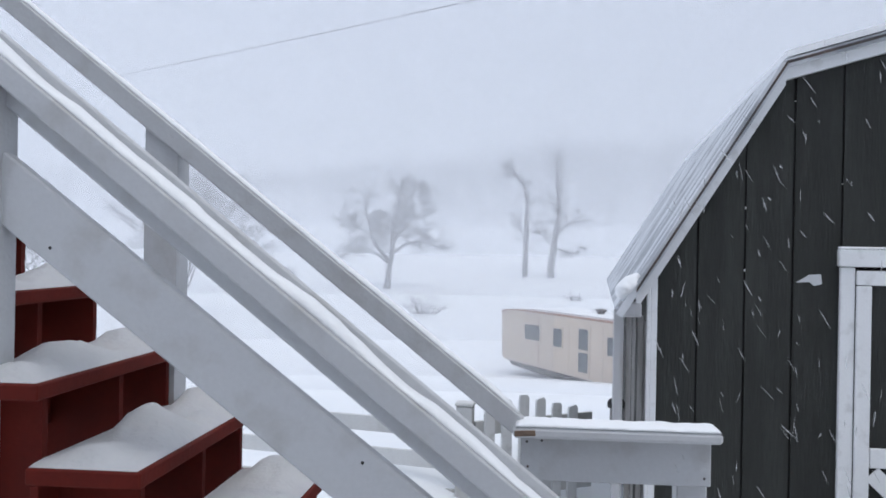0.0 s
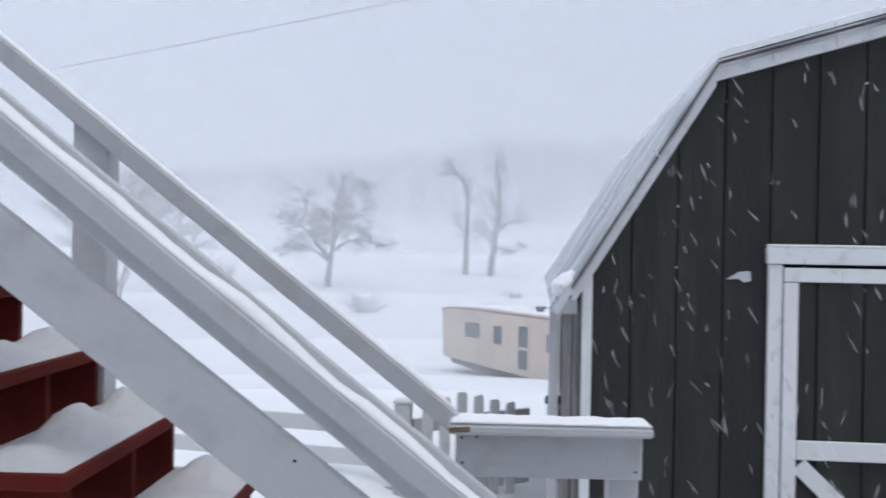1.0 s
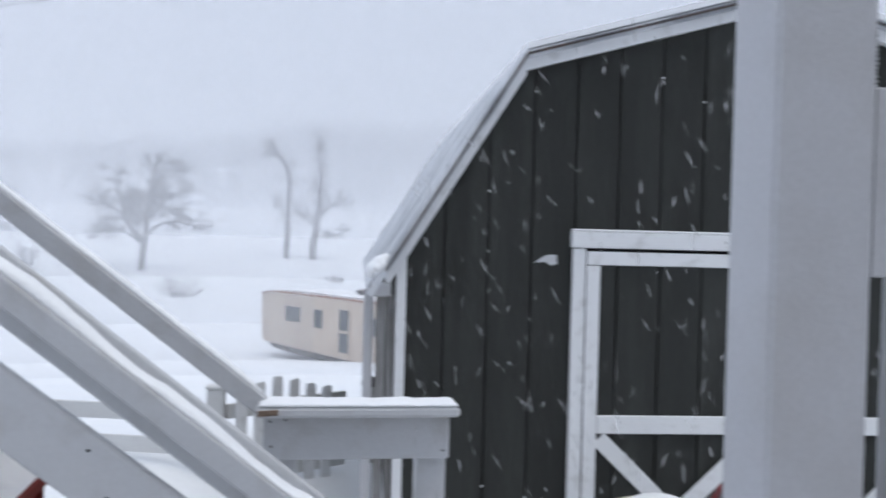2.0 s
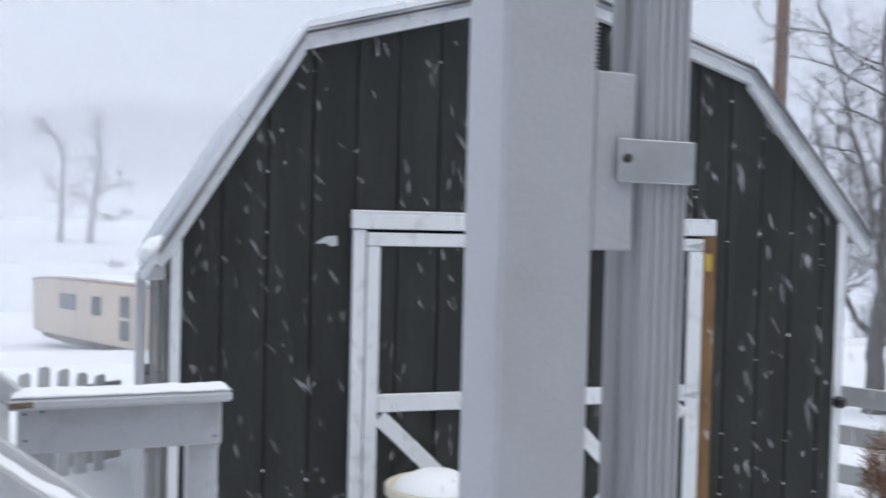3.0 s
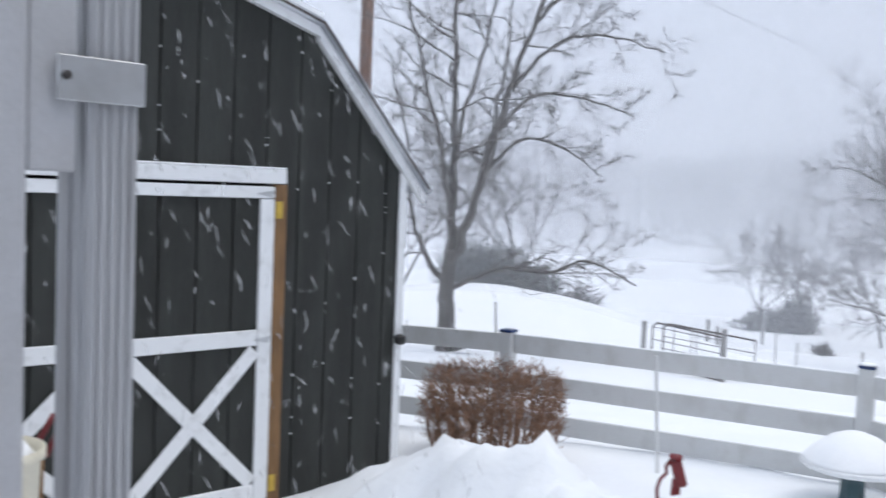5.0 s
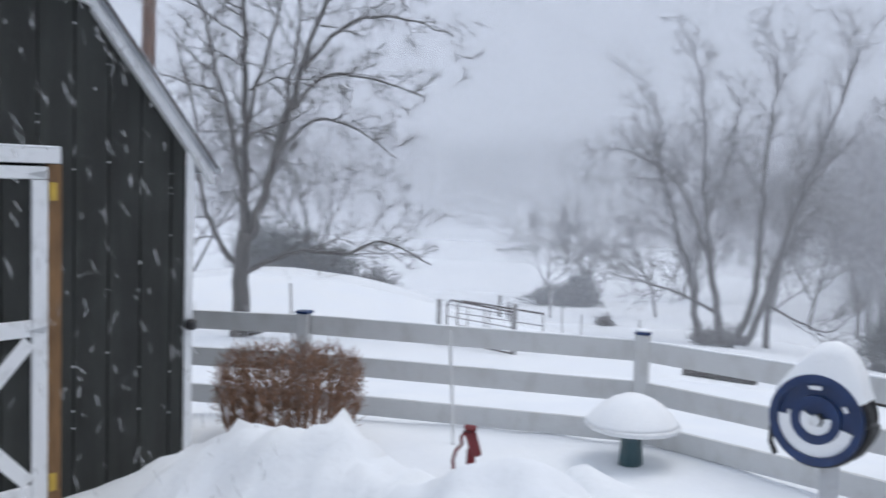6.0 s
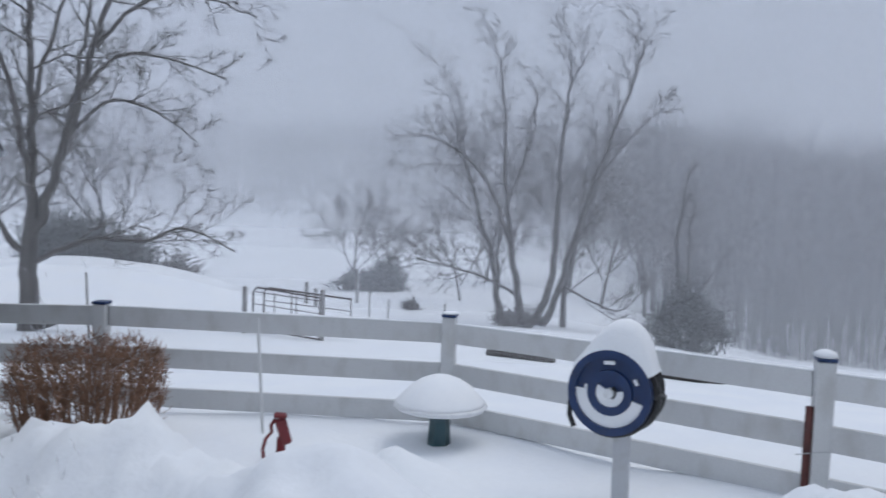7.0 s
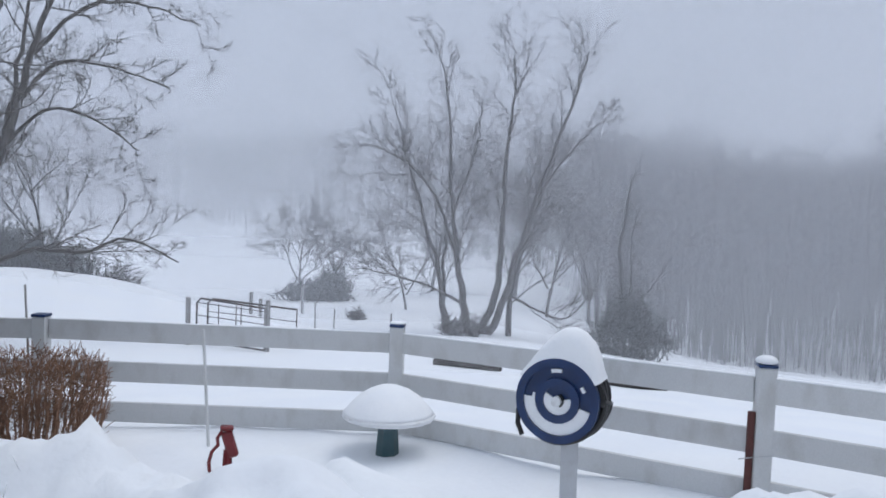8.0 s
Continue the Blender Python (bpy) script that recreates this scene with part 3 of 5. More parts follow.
# ---- white rail fence ----
FP = [Vector((2.9, 9.3, 0.62)), Vector((3.80, 7.25, 0.66)), Vector((4.751, 5.111, 0.707)), Vector((5.755, 2.893, 0.716)), Vector((5.09, 0.426, 0.815)), Vector((4.35, -1.95, 0.90)), Vector((3.5, -4.2, 0.95))]
fence = thing("rail_fence", "white three-rail board fence, weathered and streaked, in snow", "fence", (5.7, 2.9, 0))
for p in FP:
    fp = part("fence_post", bar((p.x, p.y, -0.7), (p.x, p.y, p.z), 0.098, 0.098, (1, 0.3, 0), 0.006), FENCE, fence)
    part("post_cap", bar((p.x, p.y, p.z + 0.001), (p.x, p.y, p.z + 0.02), 0.104, 0.104, (1, 0.3, 0), 0.004), BLUE if p.z < 0.83 else BLACK, fp, "dark blue post cap")
RAIL_Z = (0.03, 0.03, 0.034, 0.0, -0.012, -0.015, -0.015)
for p, q, up, uq in zip(FP, FP[1:], RAIL_Z, RAIL_Z[1:]):
    d = (q - p).normalized()
    for dz in (0.115, 0.395, 0.675):
        a, b = p + d * 0.055, q - d * 0.055
        part("fence_rail", bar((a.x, a.y, a.z - dz + up), (b.x, b.y, b.z - dz + uq), 0.035, 0.138, (0, 0, 1), 0.004), FENCE, fence)

# ---- distance haze, put into translucent white shells round the place ----
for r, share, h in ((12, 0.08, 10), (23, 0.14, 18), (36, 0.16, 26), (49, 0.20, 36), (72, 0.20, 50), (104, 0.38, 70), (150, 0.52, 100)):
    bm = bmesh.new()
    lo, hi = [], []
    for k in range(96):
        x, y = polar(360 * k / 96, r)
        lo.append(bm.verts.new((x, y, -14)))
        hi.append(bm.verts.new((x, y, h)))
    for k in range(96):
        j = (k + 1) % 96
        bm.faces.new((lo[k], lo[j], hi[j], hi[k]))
    tagged(part("haze_shell", bm, haze_material("haze_sheet", share), None, "", True), "translucent white shell that stands in for haze with distance", "haze", kind="structure")


# ---- trees ----
def grow(out, rng, p, d, length, radius, level, spec):
    """A limb with its own wander, which bears finer limbs. out: tube collectors by level."""
    n = max(4, int(length / spec["step"])) if level < 3 else 4
    pts, rad = [p.copy()], [radius]
    d = d.normalized()
    end = radius * (0.15 if level < 1 else 0.25)
    for i in range(n):
        wander = Vector((rng.gauss(0, 1), rng.gauss(0, 1), rng.gauss(0, 1))) * spec["wander"] * (1 + 0.4 * level)
        d = (d + wander + Vector((0, 0, spec["rise"][min(level, len(spec["rise"]) - 1)]))).normalized()
        p = p + d * (length / n)
        pts.append(p.copy())
        rad.append(radius + (end - radius) * (i + 1) / n)
    out[0 if level < 2 else 1].add(pts, rad, (9, 7, 4, 3, 3)[min(level, 4)])
    if level >= spec["levels"]:
        return
    count = spec["kids"][level]
    for c in range(count):
        u = spec["from"][level] + (1 - spec["from"][level]) * (c + rng.random()) / count
        i = min(n - 1, int(u * n))
        q = pts[i].lerp(pts[i + 1], u * n - i)
        t = (pts[i + 1] - pts[i]).normalized()
        axis = t.orthogonal().normalized()
        axis = Matrix.Rotation(rng.random() * 2 * math.pi, 3, t) @ axis
        ang = radians(rng.uniform(*spec["angle"][min(level, len(spec["angle"]) - 1)]))
        nd = Matrix.Rotation(ang, 3, axis) @ t
        r = rad[i] * rng.uniform(0.45, 0.7)
        grow(out, rng, q, nd, length * rng.uniform(*spec["ratio"][level]) * (1.15 - 0.5 * u), max(r, spec["fine"]), level + 1, spec)


BROAD = dict(step=0.35, wander=0.10, rise=(0.02, 0.04, 0.02, 0.0), levels=4, kids=(6, 9, 6, 4), angle=((25, 50), (30, 65), (30, 70)), ratio=((0.55, 0.9), (0.35, 0.6), (0.35, 0.6), (0.4, 0.6)), fine=0.006)
BROAD["from"] = (0.3, 0.2, 0.15, 0.1)


def tree(label, base, trunks, spec, seed, bark=None, twig=None, name="tree", group="bare trees"):
    """trunks: direction, length and radius of each stem; extra limbs as (height share, direction, length, radius)."""
    rng = random.Random(seed)
    ob = thing(name, label, "tree", base, group)
    out = (Tubes(), Tubes())
    for off, d, length, radius in trunks:
        grow(out, rng, Vector(base) + Vector(off), Vector(d), length, radius, 0, spec)
    part("trunk", out[0].mesh("trunk", bark or BARK), None, ob)
    part("crown", out[1].mesh("crown", twig or TWIG), None, ob)
    return ob


def aim(bearing, up):
    """A direction in the plane across the view at that bearing: + to the right."""
    return Vector((math.cos(radians(bearing)), -math.sin(radians(bearing)), 0)) * up[0] + Vector((0, 0, up[1])) + Vector((math.sin(radians(bearing)), math.cos(radians(bearing)), 0)) * (up[2] if len(up) > 2 else 0)


def limb(out, rng, base, bearing, course, r0, r1, kids, klen, spec, first=0.3):
    """A limb along a smooth course of (across, up, away) points from the tree's foot, bearing finer limbs all along."""
    ctrl = [Vector(base) + aim(bearing, (c[0], c[1], c[2] if len(c) > 2 else 0.0)) for c in course]
    ctrl = [ctrl[0] * 2 - ctrl[1]] + ctrl + [ctrl[-1] * 2 - ctrl[-2]]
    pts = []
    for a, b, c, d in zip(ctrl, ctrl[1:], ctrl[2:], ctrl[3:]):
        for i in range(6):
            t = i / 6
            pts.append(0.5 * (2 * b + (c - a) * t + (2 * a - 5 * b + 4 * c - d) * t * t + (3 * b - a - 3 * c + d) * t ** 3))
    pts.append(ctrl[-2])
    n = len(pts) - 1
    size = (pts[-1] - pts[0]).length / n
    for i in range(1, n + 1):
        pts[i] = pts[i] + Vector((rng.gauss(0, 1), rng.gauss(0, 1), rng.gauss(0, 1))) * size * spec["knotty"]
    rad = [r0 + (r1 - r0) * (i / n) ** 0.8 for i in range(n + 1)]
    out[0].add(pts, rad, 9)
    for c in range(kids):
        u = first + (1 - first) * (c + rng.random()) / kids
        i = min(n - 1, int(u * n))
        q, t = pts[i].lerp(pts[i + 1], u * n - i), (pts[i + 1] - pts[i]).normalized()
        axis = Matrix.Rotation(rng.random() * 2 * math.pi, 3, t) @ t.orthogonal().normalized()
        d = Matrix.Rotation(radians(rng.uniform(*spec["fork"])), 3, axis) @ t
        d.z = d.z * spec["level_off"] + spec["lift"]
        grow(out, rng, q, d, spec["reach"] * klen * rng.uniform(0.5, 1.1) * (1.25 - 0.65 * u), min(rad[i] * 0.5, spec["stout"] * klen), 1, spec)


def limbed_tree(label, base, bearing, limbs, spec, seed, name="tree", group="bare trees"):
    """limbs: course, thickness at both ends, number and length of the side limbs, where these begin."""
    rng = random.Random(seed)
    ob = thing(name, label, "tree", base, group)
    out = (Tubes(), Tubes())
    for course, r0, r1, kids, klen, first in limbs:
        limb(out, rng, base, bearing, course, r0, r1, kids, klen, spec, first)
    part("trunk", out[0].mesh("trunk", BARK), None, ob)
    part("crown", out[1].mesh("crown", TWIG), None, ob)
    return ob


FINE = dict(step=0.16, wander=0.095, rise=(0, 0.015, 0.02, 0.03, 0.03), levels=3, kids=(0, 7, 5, 3), angle=((30, 60), (28, 62), (28, 65)), ratio=((0.4, 0.6), (0.32, 0.6), (0.4, 0.65), (0.4, 0.6)), fine=0.0058,
            knotty=0.08, fork=(35, 70), level_off=0.75, lift=0.1, reach=1.35, stout=0.013)
FINE["from"] = (0.2, 0.12, 0.12, 0.1)
B = drop(41.6, 9.75, 9) - Vector((0, 0, 0.15))
limbed_tree("large bare spreading tree with grey bark behind the white fence", B, 41.6, [
    (((0, 0), (0.02, 0.6), (0.0, 1.25), (0.05, 1.9)), 0.175, 0.115, 0, 1.0, 0.5),
    (((0.04, 1.7), (0.05, 2.6), (0.02, 4.2, 0.1), (0.0, 6.0, 0.2), (0.1, 8.0, 0.2)), 0.105, 0.02, 19, 1.5, 0.15),
    (((0.05, 1.6), (0.35, 2.5, -0.1), (0.75, 3.9, -0.2), (1.15, 5.3, -0.2), (1.75, 7.0, -0.1), (2.1, 8.2)), 0.092, 0.018, 16, 1.2, 0.2),
    (((0.0, 1.3), (-0.35, 1.7, 0.1), (-0.65, 2.5, 0.3), (-0.75, 3.6, 0.4), (-1.1, 5.0, 0.5)), 0.06, 0.015, 10, 1.1, 0.25),
    (((0.05, 2.4), (-0.2, 3.6, -0.3), (-0.55, 5.0, -0.5), (-1.1, 7.0, -0.7)), 0.06, 0.016, 10, 1.3, 0.2),
    (((0.0, 1.15), (0.4, 1.40, -0.1), (1.0, 1.62, -0.3), (1.7, 1.60, -0.4), (2.3, 1.82, -0.5), (3.1, 1.45, -0.6)), 0.055, 0.012, 12, 1.05, 0.25),
    (((0.55, 3.2, -0.1), (1.1, 3.75, -0.2), (1.6, 3.75, -0.3), (2.1, 3.5, -0.3), (2.5, 3.2, -0.3)), 0.035, 0.01, 10, 0.8, 0.25),
    (((0.75, 3.9, -0.2), (1.3, 4.5, 0.1), (2.1, 4.55, 0.3), (3.1, 4.3, 0.5)), 0.042, 0.01, 10, 0.95, 0.2),
    (((0.95, 4.6, -0.2), (1.6, 5.3, -0.5), (2.4, 5.45, -0.7), (3.3, 5.2, -0.9)), 0.042, 0.01, 10, 0.95, 0.2),
    (((1.3, 5.7, -0.2), (1.9, 6.3, 0.1), (2.7, 6.3, 0.3), (3.5, 6.6, 0.4)), 0.038, 0.01, 9, 0.9, 0.2),
    (((0.4, 2.7), (0.7, 4.0, 0.5), (0.95, 5.6, 1.1), (1.0, 7.4, 1.5)), 0.055, 0.014, 10, 1.2, 0.2),
    (((0.02, 3.6, 0.1), (0.4, 5.0, 0.8), (0.7, 6.4, 1.0), (0.8, 8.0, 1.2)), 0.045, 0.014, 9, 1.1, 0.2)], FINE, 12)
B = on_ground(70.95, 32, 0.3)
AIRY = dict(FINE, step=0.3, wander=0.10, rise=(0, 0.05, 0.05, 0.04, 0.03), fine=0.0085, kids=(0, 9, 5, 3), fork=(22, 48), level_off=1.0, lift=0.18, knotty=0.08, reach=1.7, stout=0.014)
limbed_tree("clump of tall bare field trees in mist", B, 70.95, [
    (((-1.05, -0.2), (-1.15, 1.0), (-1.6, 3.0, 0.2), (-2.5, 5.7, 0.4), (-3.4, 8.6, 0.5)), 0.17, 0.012, 16, 1.8, 0.3),
    (((-0.25, -0.2), (-0.55, 1.4), (-0.85, 3.2), (-1.1, 5.2), (-1.3, 8.0), (-1.8, 10.2)), 0.17, 0.012, 17, 1.7, 0.3),
    (((-0.75, 2.7), (-1.6, 4.9, -0.5), (-2.7, 6.1, -0.8), (-4.0, 6.6, -1.0)), 0.07, 0.02, 10, 1.6, 0.2),
    (((-0.1, -0.2), (0.55, 1.8), (0.66, 4.2), (0.7, 6.6), (0.9, 8.7), (0.7, 10.2)), 0.16, 0.012, 16, 1.6, 0.35),
    (((0.0, -0.2), (0.6, 0.9), (1.3, 3.5, -0.3), (2.1, 6.2, -0.5), (2.9, 8.6, -0.6), (3.2, 9.9, -0.6)), 0.17, 0.012, 17, 1.7, 0.3),
    (((1.7, 5.0, -0.4), (2.9, 6.7, -0.8), (4.1, 7.9, -1.0)), 0.05, 0.01, 9, 0.8, 0.2),
    (((1.05, -0.3, 0.6), (1.05, 1.6, 0.6), (1.6, 3.9, 0.8), (2.3, 6.2, 1.0)), 0.13, 0.03, 14, 1.8, 0.25),
    (((-0.7, 1.4), (-1.6, 1.9, -0.4), (-2.6, 2.2, -0.7), (-3.9, 2.5, -0.9)), 0.06, 0.015, 9, 1.3, 0.2),
    (((-1.2, 1.5), (-1.25, 3.6, 0.6), (-0.4, 6.2, 0.9), (-0.2, 7.9, 1.0)), 0.07, 0.02, 10, 1.5, 0.25),
    (((1.1, 1.6, 0.6), (2.0, 1.2, 0.2), (2.9, 1.0), (3.7, 1.8)), 0.05, 0.015, 7, 1.1, 0.2)], AIRY, 5)
FAINT = dict(AIRY, fine=0.012, step=0.4, levels=3, kids=(0, 5, 4, 3))
limbed_tree("tall snag wound with vines beyond the cedar", on_ground(79.3, 34, 0.3), 79.3, [
    (((0, 0), (0.1, 2.0), (-0.1, 4.0), (0.25, 6.6)), 0.13, 0.03, 15, 0.8, 0.15),
    (((0.1, 1.2), (0.35, 2.6), (0.3, 4.3), (0.5, 5.4)), 0.06, 0.02, 9, 0.7, 0.2),
    (((0.1, 1.6), (0.9, 2.4), (1.9, 4.0)), 0.06, 0.015, 7, 0.9, 0.3)], FAINT, 8)
B = on_ground(-12.6, 77, 0.3)
LAYERED = dict(FINE, step=0.45, wander=0.14, fine=0.019, kids=(0, 10, 6, 3), fork=(40, 80), level_off=0.35, lift=0.12, rise=(0, 0.0, 0.0, 0.0, 0), reach=1.5, stout=0.022)
limbed_tree("lone bare round-crowned tree in the misty field", B, -12.6, [
    (((-0.1, 0), (0.0, 1.5), (0.35, 4.0), (0.65, 6.8), (1.0, 9.3)), 0.33, 0.06, 15, 1.9, 0.4),
    (((0.05, 2.6), (-1.2, 4.0), (-1.7, 6.0), (-2.2, 8.0)), 0.2, 0.05, 13, 1.7, 0.3),
    (((0.0, 2.4), (-1.7, 3.4, 0.3), (-3.3, 3.2, 0.5)), 0.12, 0.04, 10, 1.4, 0.3),
    (((0.1, 3.0), (1.6, 4.0), (3.1, 4.0), (4.5, 3.5)), 0.15, 0.04, 13, 1.5, 0.25),
    (((0.4, 4.3), (1.7, 5.8, -0.4), (3.1, 6.8, -0.6)), 0.14, 0.04, 11, 1.6, 0.25),
    (((0.65, 6.4), (1.8, 8.0), (2.5, 8.7)), 0.1, 0.04, 9, 1.4, 0.25),
    (((-1.3, 4.5), (-2.6, 5.3, 0.2), (-3.4, 6.1, 0.3)), 0.1, 0.04, 9, 1.4, 0.25),
    (((0.2, 3.6), (0.4, 5.0, 1.6), (0.4, 6.6, 2.8)), 0.12, 0.04, 10, 1.7, 0.25),
    (((0.2, 3.4), (0.2, 4.8, -1.6), (0.2, 6.2, -2.8)), 0.12, 0.04, 10, 1.7, 0.25)], LAYERED, 11)
LANKY = dict(FAINT, step=0.5, fine=0.019, kids=(0, 7, 5, 3), fork=(40, 75), level_off=0.7, lift=0.1, wander=0.14, reach=1.25, stout=0.025)
limbed_tree("tall thin bare tree with broken crown in the field", on_ground(-4.44, 85, 0.3), -4.44, [
    (((0, 0), (0.1, 3.2), (0.05, 7.6), (-0.8, 9.3), (-1.7, 10.3)), 0.29, 0.09, 24, 1.5, 0.2),
    (((0.05, 3.7), (-0.6, 4.8), (-0.95, 5.9)), 0.11, 0.05, 5, 0.8, 0.3)], LANKY, 21)
limbed_tree("tall thin bare tree leaning beside its twin in the field", on_ground(-2.96, 85, 0.3), -2.96, [
    (((0, 0), (0.4, 3.3), (0.75, 6.4), (0.55, 9), (0.5, 11.2)), 0.36, 0.10, 26, 1.6, 0.25),
    (((0.35, 2.9), (1.2, 2.7), (2.1, 2.5), (3.2, 3.0)), 0.1, 0.03, 10, 1.2, 0.2),
    (((0.5, 3.9), (1.5, 5.0), (2.3, 5.3), (3.0, 5.0)), 0.11, 0.03, 10, 1.2, 0.2),
    (((0.35, 3.0), (-0.7, 4.0), (-1.5, 5.0)), 0.1, 0.03, 9, 1.1, 0.2)], LANKY, 23)
SMALL = dict(BROAD, step=0.4, fine=0.011, kids=(8, 6, 4, 3), levels=3)
for b, r, h, seed in ((60.0, 45, 4.3, 31), (61.8, 46, 4.0, 32), (47.9, 31, 1.5, 33), (46.0, 27, 4.2, 34), (39.0, 30, 6.0, 35), (-24.5, 60, 7.5, 36), (-21.8, 75, 7.0, 37), (-33.5, 55, 6.0, 38), (-36.5, 60, 6.5, 39), (66.5, 40, 4.0, 40), (75.0, 44, 6.0, 41), (73.0, 52, 8.0, 42), (68.0, 50, 7.5, 43), (77.5, 48, 7.0, 44)):
    tree("small bare tree half lost in the mist", on_ground(b, r, 0.2), [((0, 0, 0), aim(b, (0.05, 1)), h, 0.014 * h), ((0, 0, 0.2 * h), aim(b, (0.5, 1)), h * 0.6, 0.008 * h), ((0, 0, 0.25 * h), aim(b, (-0.5, 1)), h * 0.6, 0.008 * h)],
         dict(SMALL, fine=0.00028 * r, step=h / 10, kids=(10, 7, 5, 3)), seed, group="small field trees")


# ---- woods on the hills ----
def woods(label, b0, b1, r0, r1, count, h0, h1, seed, thick=1.0, twigs=6, swell=lambda b: 1.0):
    rng = random.Random(seed)
    t = Tubes()
    for i in range(count):
        b, r = rng.uniform(b0, b1), math.sqrt(rng.uniform(r0 * r0, r1 * r1))
        base = on_ground(b, r, 0.4)
        h = rng.uniform(h0, h1) * (0.95 + 0.14 * noise.noise((b * 0.12, 0.3, 1.0))) * swell(b)
        lean = Vector((rng.gauss(0, 0.05), rng.gauss(0, 0.05), 1))
        pts = [base + lean * (h * k / 4) + Vector((rng.gauss(0, 0.12), rng.gauss(0, 0.12), 0)) * (k > 0) for k in range(5)]
        rad = h * 0.010 * thick
        t.add(pts, [rad, rad * 0.85, rad * 0.65, rad * 0.4, rad * 0.12], 4, False)
        for k in range(11):
            u = rng.uniform(0.3, 0.9)
            j = min(3, int(u * 4))
            q = pts[j].lerp(pts[j + 1], u * 4 - j)
            a = rng.random() * 2 * math.pi
            ln = h * rng.uniform(0.16, 0.3) * (1.25 - 0.75 * u)
            d = Vector((math.cos(a), math.sin(a), rng.uniform(0.4, 1.4))).normalized()
            e = q + d * ln + Vector((0, 0, ln * 0.2))
            rr = rad * 0.34
            t.add([q, q.lerp(e, 0.5) + Vector((rng.gauss(0, 0.1), rng.gauss(0, 0.1), 0)), e], [rr, rr * 0.7, rr * 0.3], 3, False)
            for w in range(twigs):
                g = q.lerp(e, rng.uniform(0.25, 1.0))
                f = g + (d + Vector((rng.gauss(0, 0.75), rng.gauss(0, 0.75), rng.gauss(0.2, 0.5)))) * ln * rng.uniform(0.3, 0.6)
                t.add([g, f], [rr * 0.42, rr * 0.22], 3, False)
    ob = part("far_woods", t.mesh("far_woods", WOODS, False), None)
    tagged(ob, label, "woods", kind="stuff")


woods("bare leafless woods rising behind the ravine in mist", 77, 125, 51, 92, 1350, 10, 14.5, 1, 0.6, 8)
woods("bare leafless woods on the valley hill in thick mist", 36, 84, 122, 185, 900, 10, 14, 2, 0.9)
woods("bare leafless woods closing the head of the ravine", 70, 85, 78, 112, 330, 7, 10, 6, 0.55, 6)
woods("grey undergrowth along the foot of the ravine woods", 78, 122, 46, 76, 700, 2.0, 7.0, 4, 0.8, 3)
woods("grey brush along the foot of the valley hill", 36, 84, 118, 160, 420, 3, 7, 7, 1.1, 4)
woods("pale brush along the foot of the far hill", -40, 16, 156, 200, 380, 3, 7, 8, 1.4, 4, lambda b: 0.4 + 0.75 * smooth(-26, 2, b))
woods("bare leafless woods along the far hill, almost lost in mist", -46, 16, 160, 265, 950, 10, 15, 3, 1.5, 6, lambda b: 0.4 + 0.75 * smooth(-26, 2, b))


# ---- bushes ----
def bush(label, base, wide, high, stems, mat, seed, name="bush", fine=0.006, dense=5, cone=0.0):
    rng = random.Random(seed)
    t = Tubes()
    base = Vector(base)
    for i in range(stems):
        a = rng.random() * 2 * math.pi
        rr = math.sqrt(rng.random()) * (rng.uniform(0.55, 1.2) if mat == EVERGREEN else 1)
        foot = base + Vector((math.cos(a) * rr, math.sin(a) * rr, 0)) * wide * (0.42 if mat == EVERGREEN else 0.2)
        tip = base + Vector((math.cos(a) * rr * wide / 2, math.sin(a) * rr * wide / 2, high * rng.uniform(0.4, 1.0) * max(0.25, 1.05 - 0.5 * rr * rr - cone * rr)))
        midp = foot.lerp(tip, 0.5) + Vector((rng.gauss(0, 0.06), rng.gauss(0, 0.06), 0.06)) * wide
        t.add([foot, midp, tip], [fine * 1.6, fine * 1.2, fine * 0.5], 3)
        for k in range(dense):
            q = midp.lerp(tip, rng.random())
            e = q + Vector((rng.gauss(0, 1), rng.gauss(0, 1), rng.gauss(0.5, 0.7))) * high * (0.10 if mat == EVERGREEN else 0.13)
            t.add([q, e], [fine * 0.9, fine * 0.4], 3)
    ob = thing(name, label, "bush", base, "field bushes")
    part("twig_mass", t.mesh("twig_mass", mat), None, ob)
    return ob


bush("dark juniper bush at the edge of the ravine", drop(79.8, 9.9, 15), 2.7, 2.75, 230, EVERGREEN, 1, "juniper", 0.011, 8, 0.5)
for i, (b, r, w, h, n) in enumerate(((45.0, 26.5, 2.0, 1.7, 150), (47.3, 26, 1.7, 1.15, 120), (43.2, 27, 2.2, 2.0, 170), (49.8, 28, 1.3, 1.5, 80), (52.2, 33, 1.0, 0.8, 60), (53.4, 32, 0.8, 0.7, 50), (60.6, 44, 3.0, 1.2, 160), (62.0, 44, 1.9, 1.9, 160), (54.5, 36, 1.2, 0.6, 60), (63.5, 36, 0.8, 0.7, 40), (70.0, 30, 2.0, 1.0, 80))):
    bush("scrubby dark bush poking out of the snow", on_ground(b, r, 0.15), w, h, n, EVERGREEN if i in (0, 1, 2, 6, 7) else TWIG, 50 + i, "bush", 0.00045 * r, 6)
bush("low bare bush in the snowfield", on_ground(-10.4, 60, 0.1), 3.4, 1.6, 46, TWIG, 71, "bush", 0.009, 4)
bush("low bare bush in the snowfield", on_ground(-1.6, 70, 0.1), 1.8, 0.8, 24, TWIG, 72, "bush", 0.014, 4)
bush("conical heap of brush in the snowfield", on_ground(-18.7, 80, 0.1), 2.4, 2.4, 22, TWIG, 73, "brush_heap", 0.02, 3)
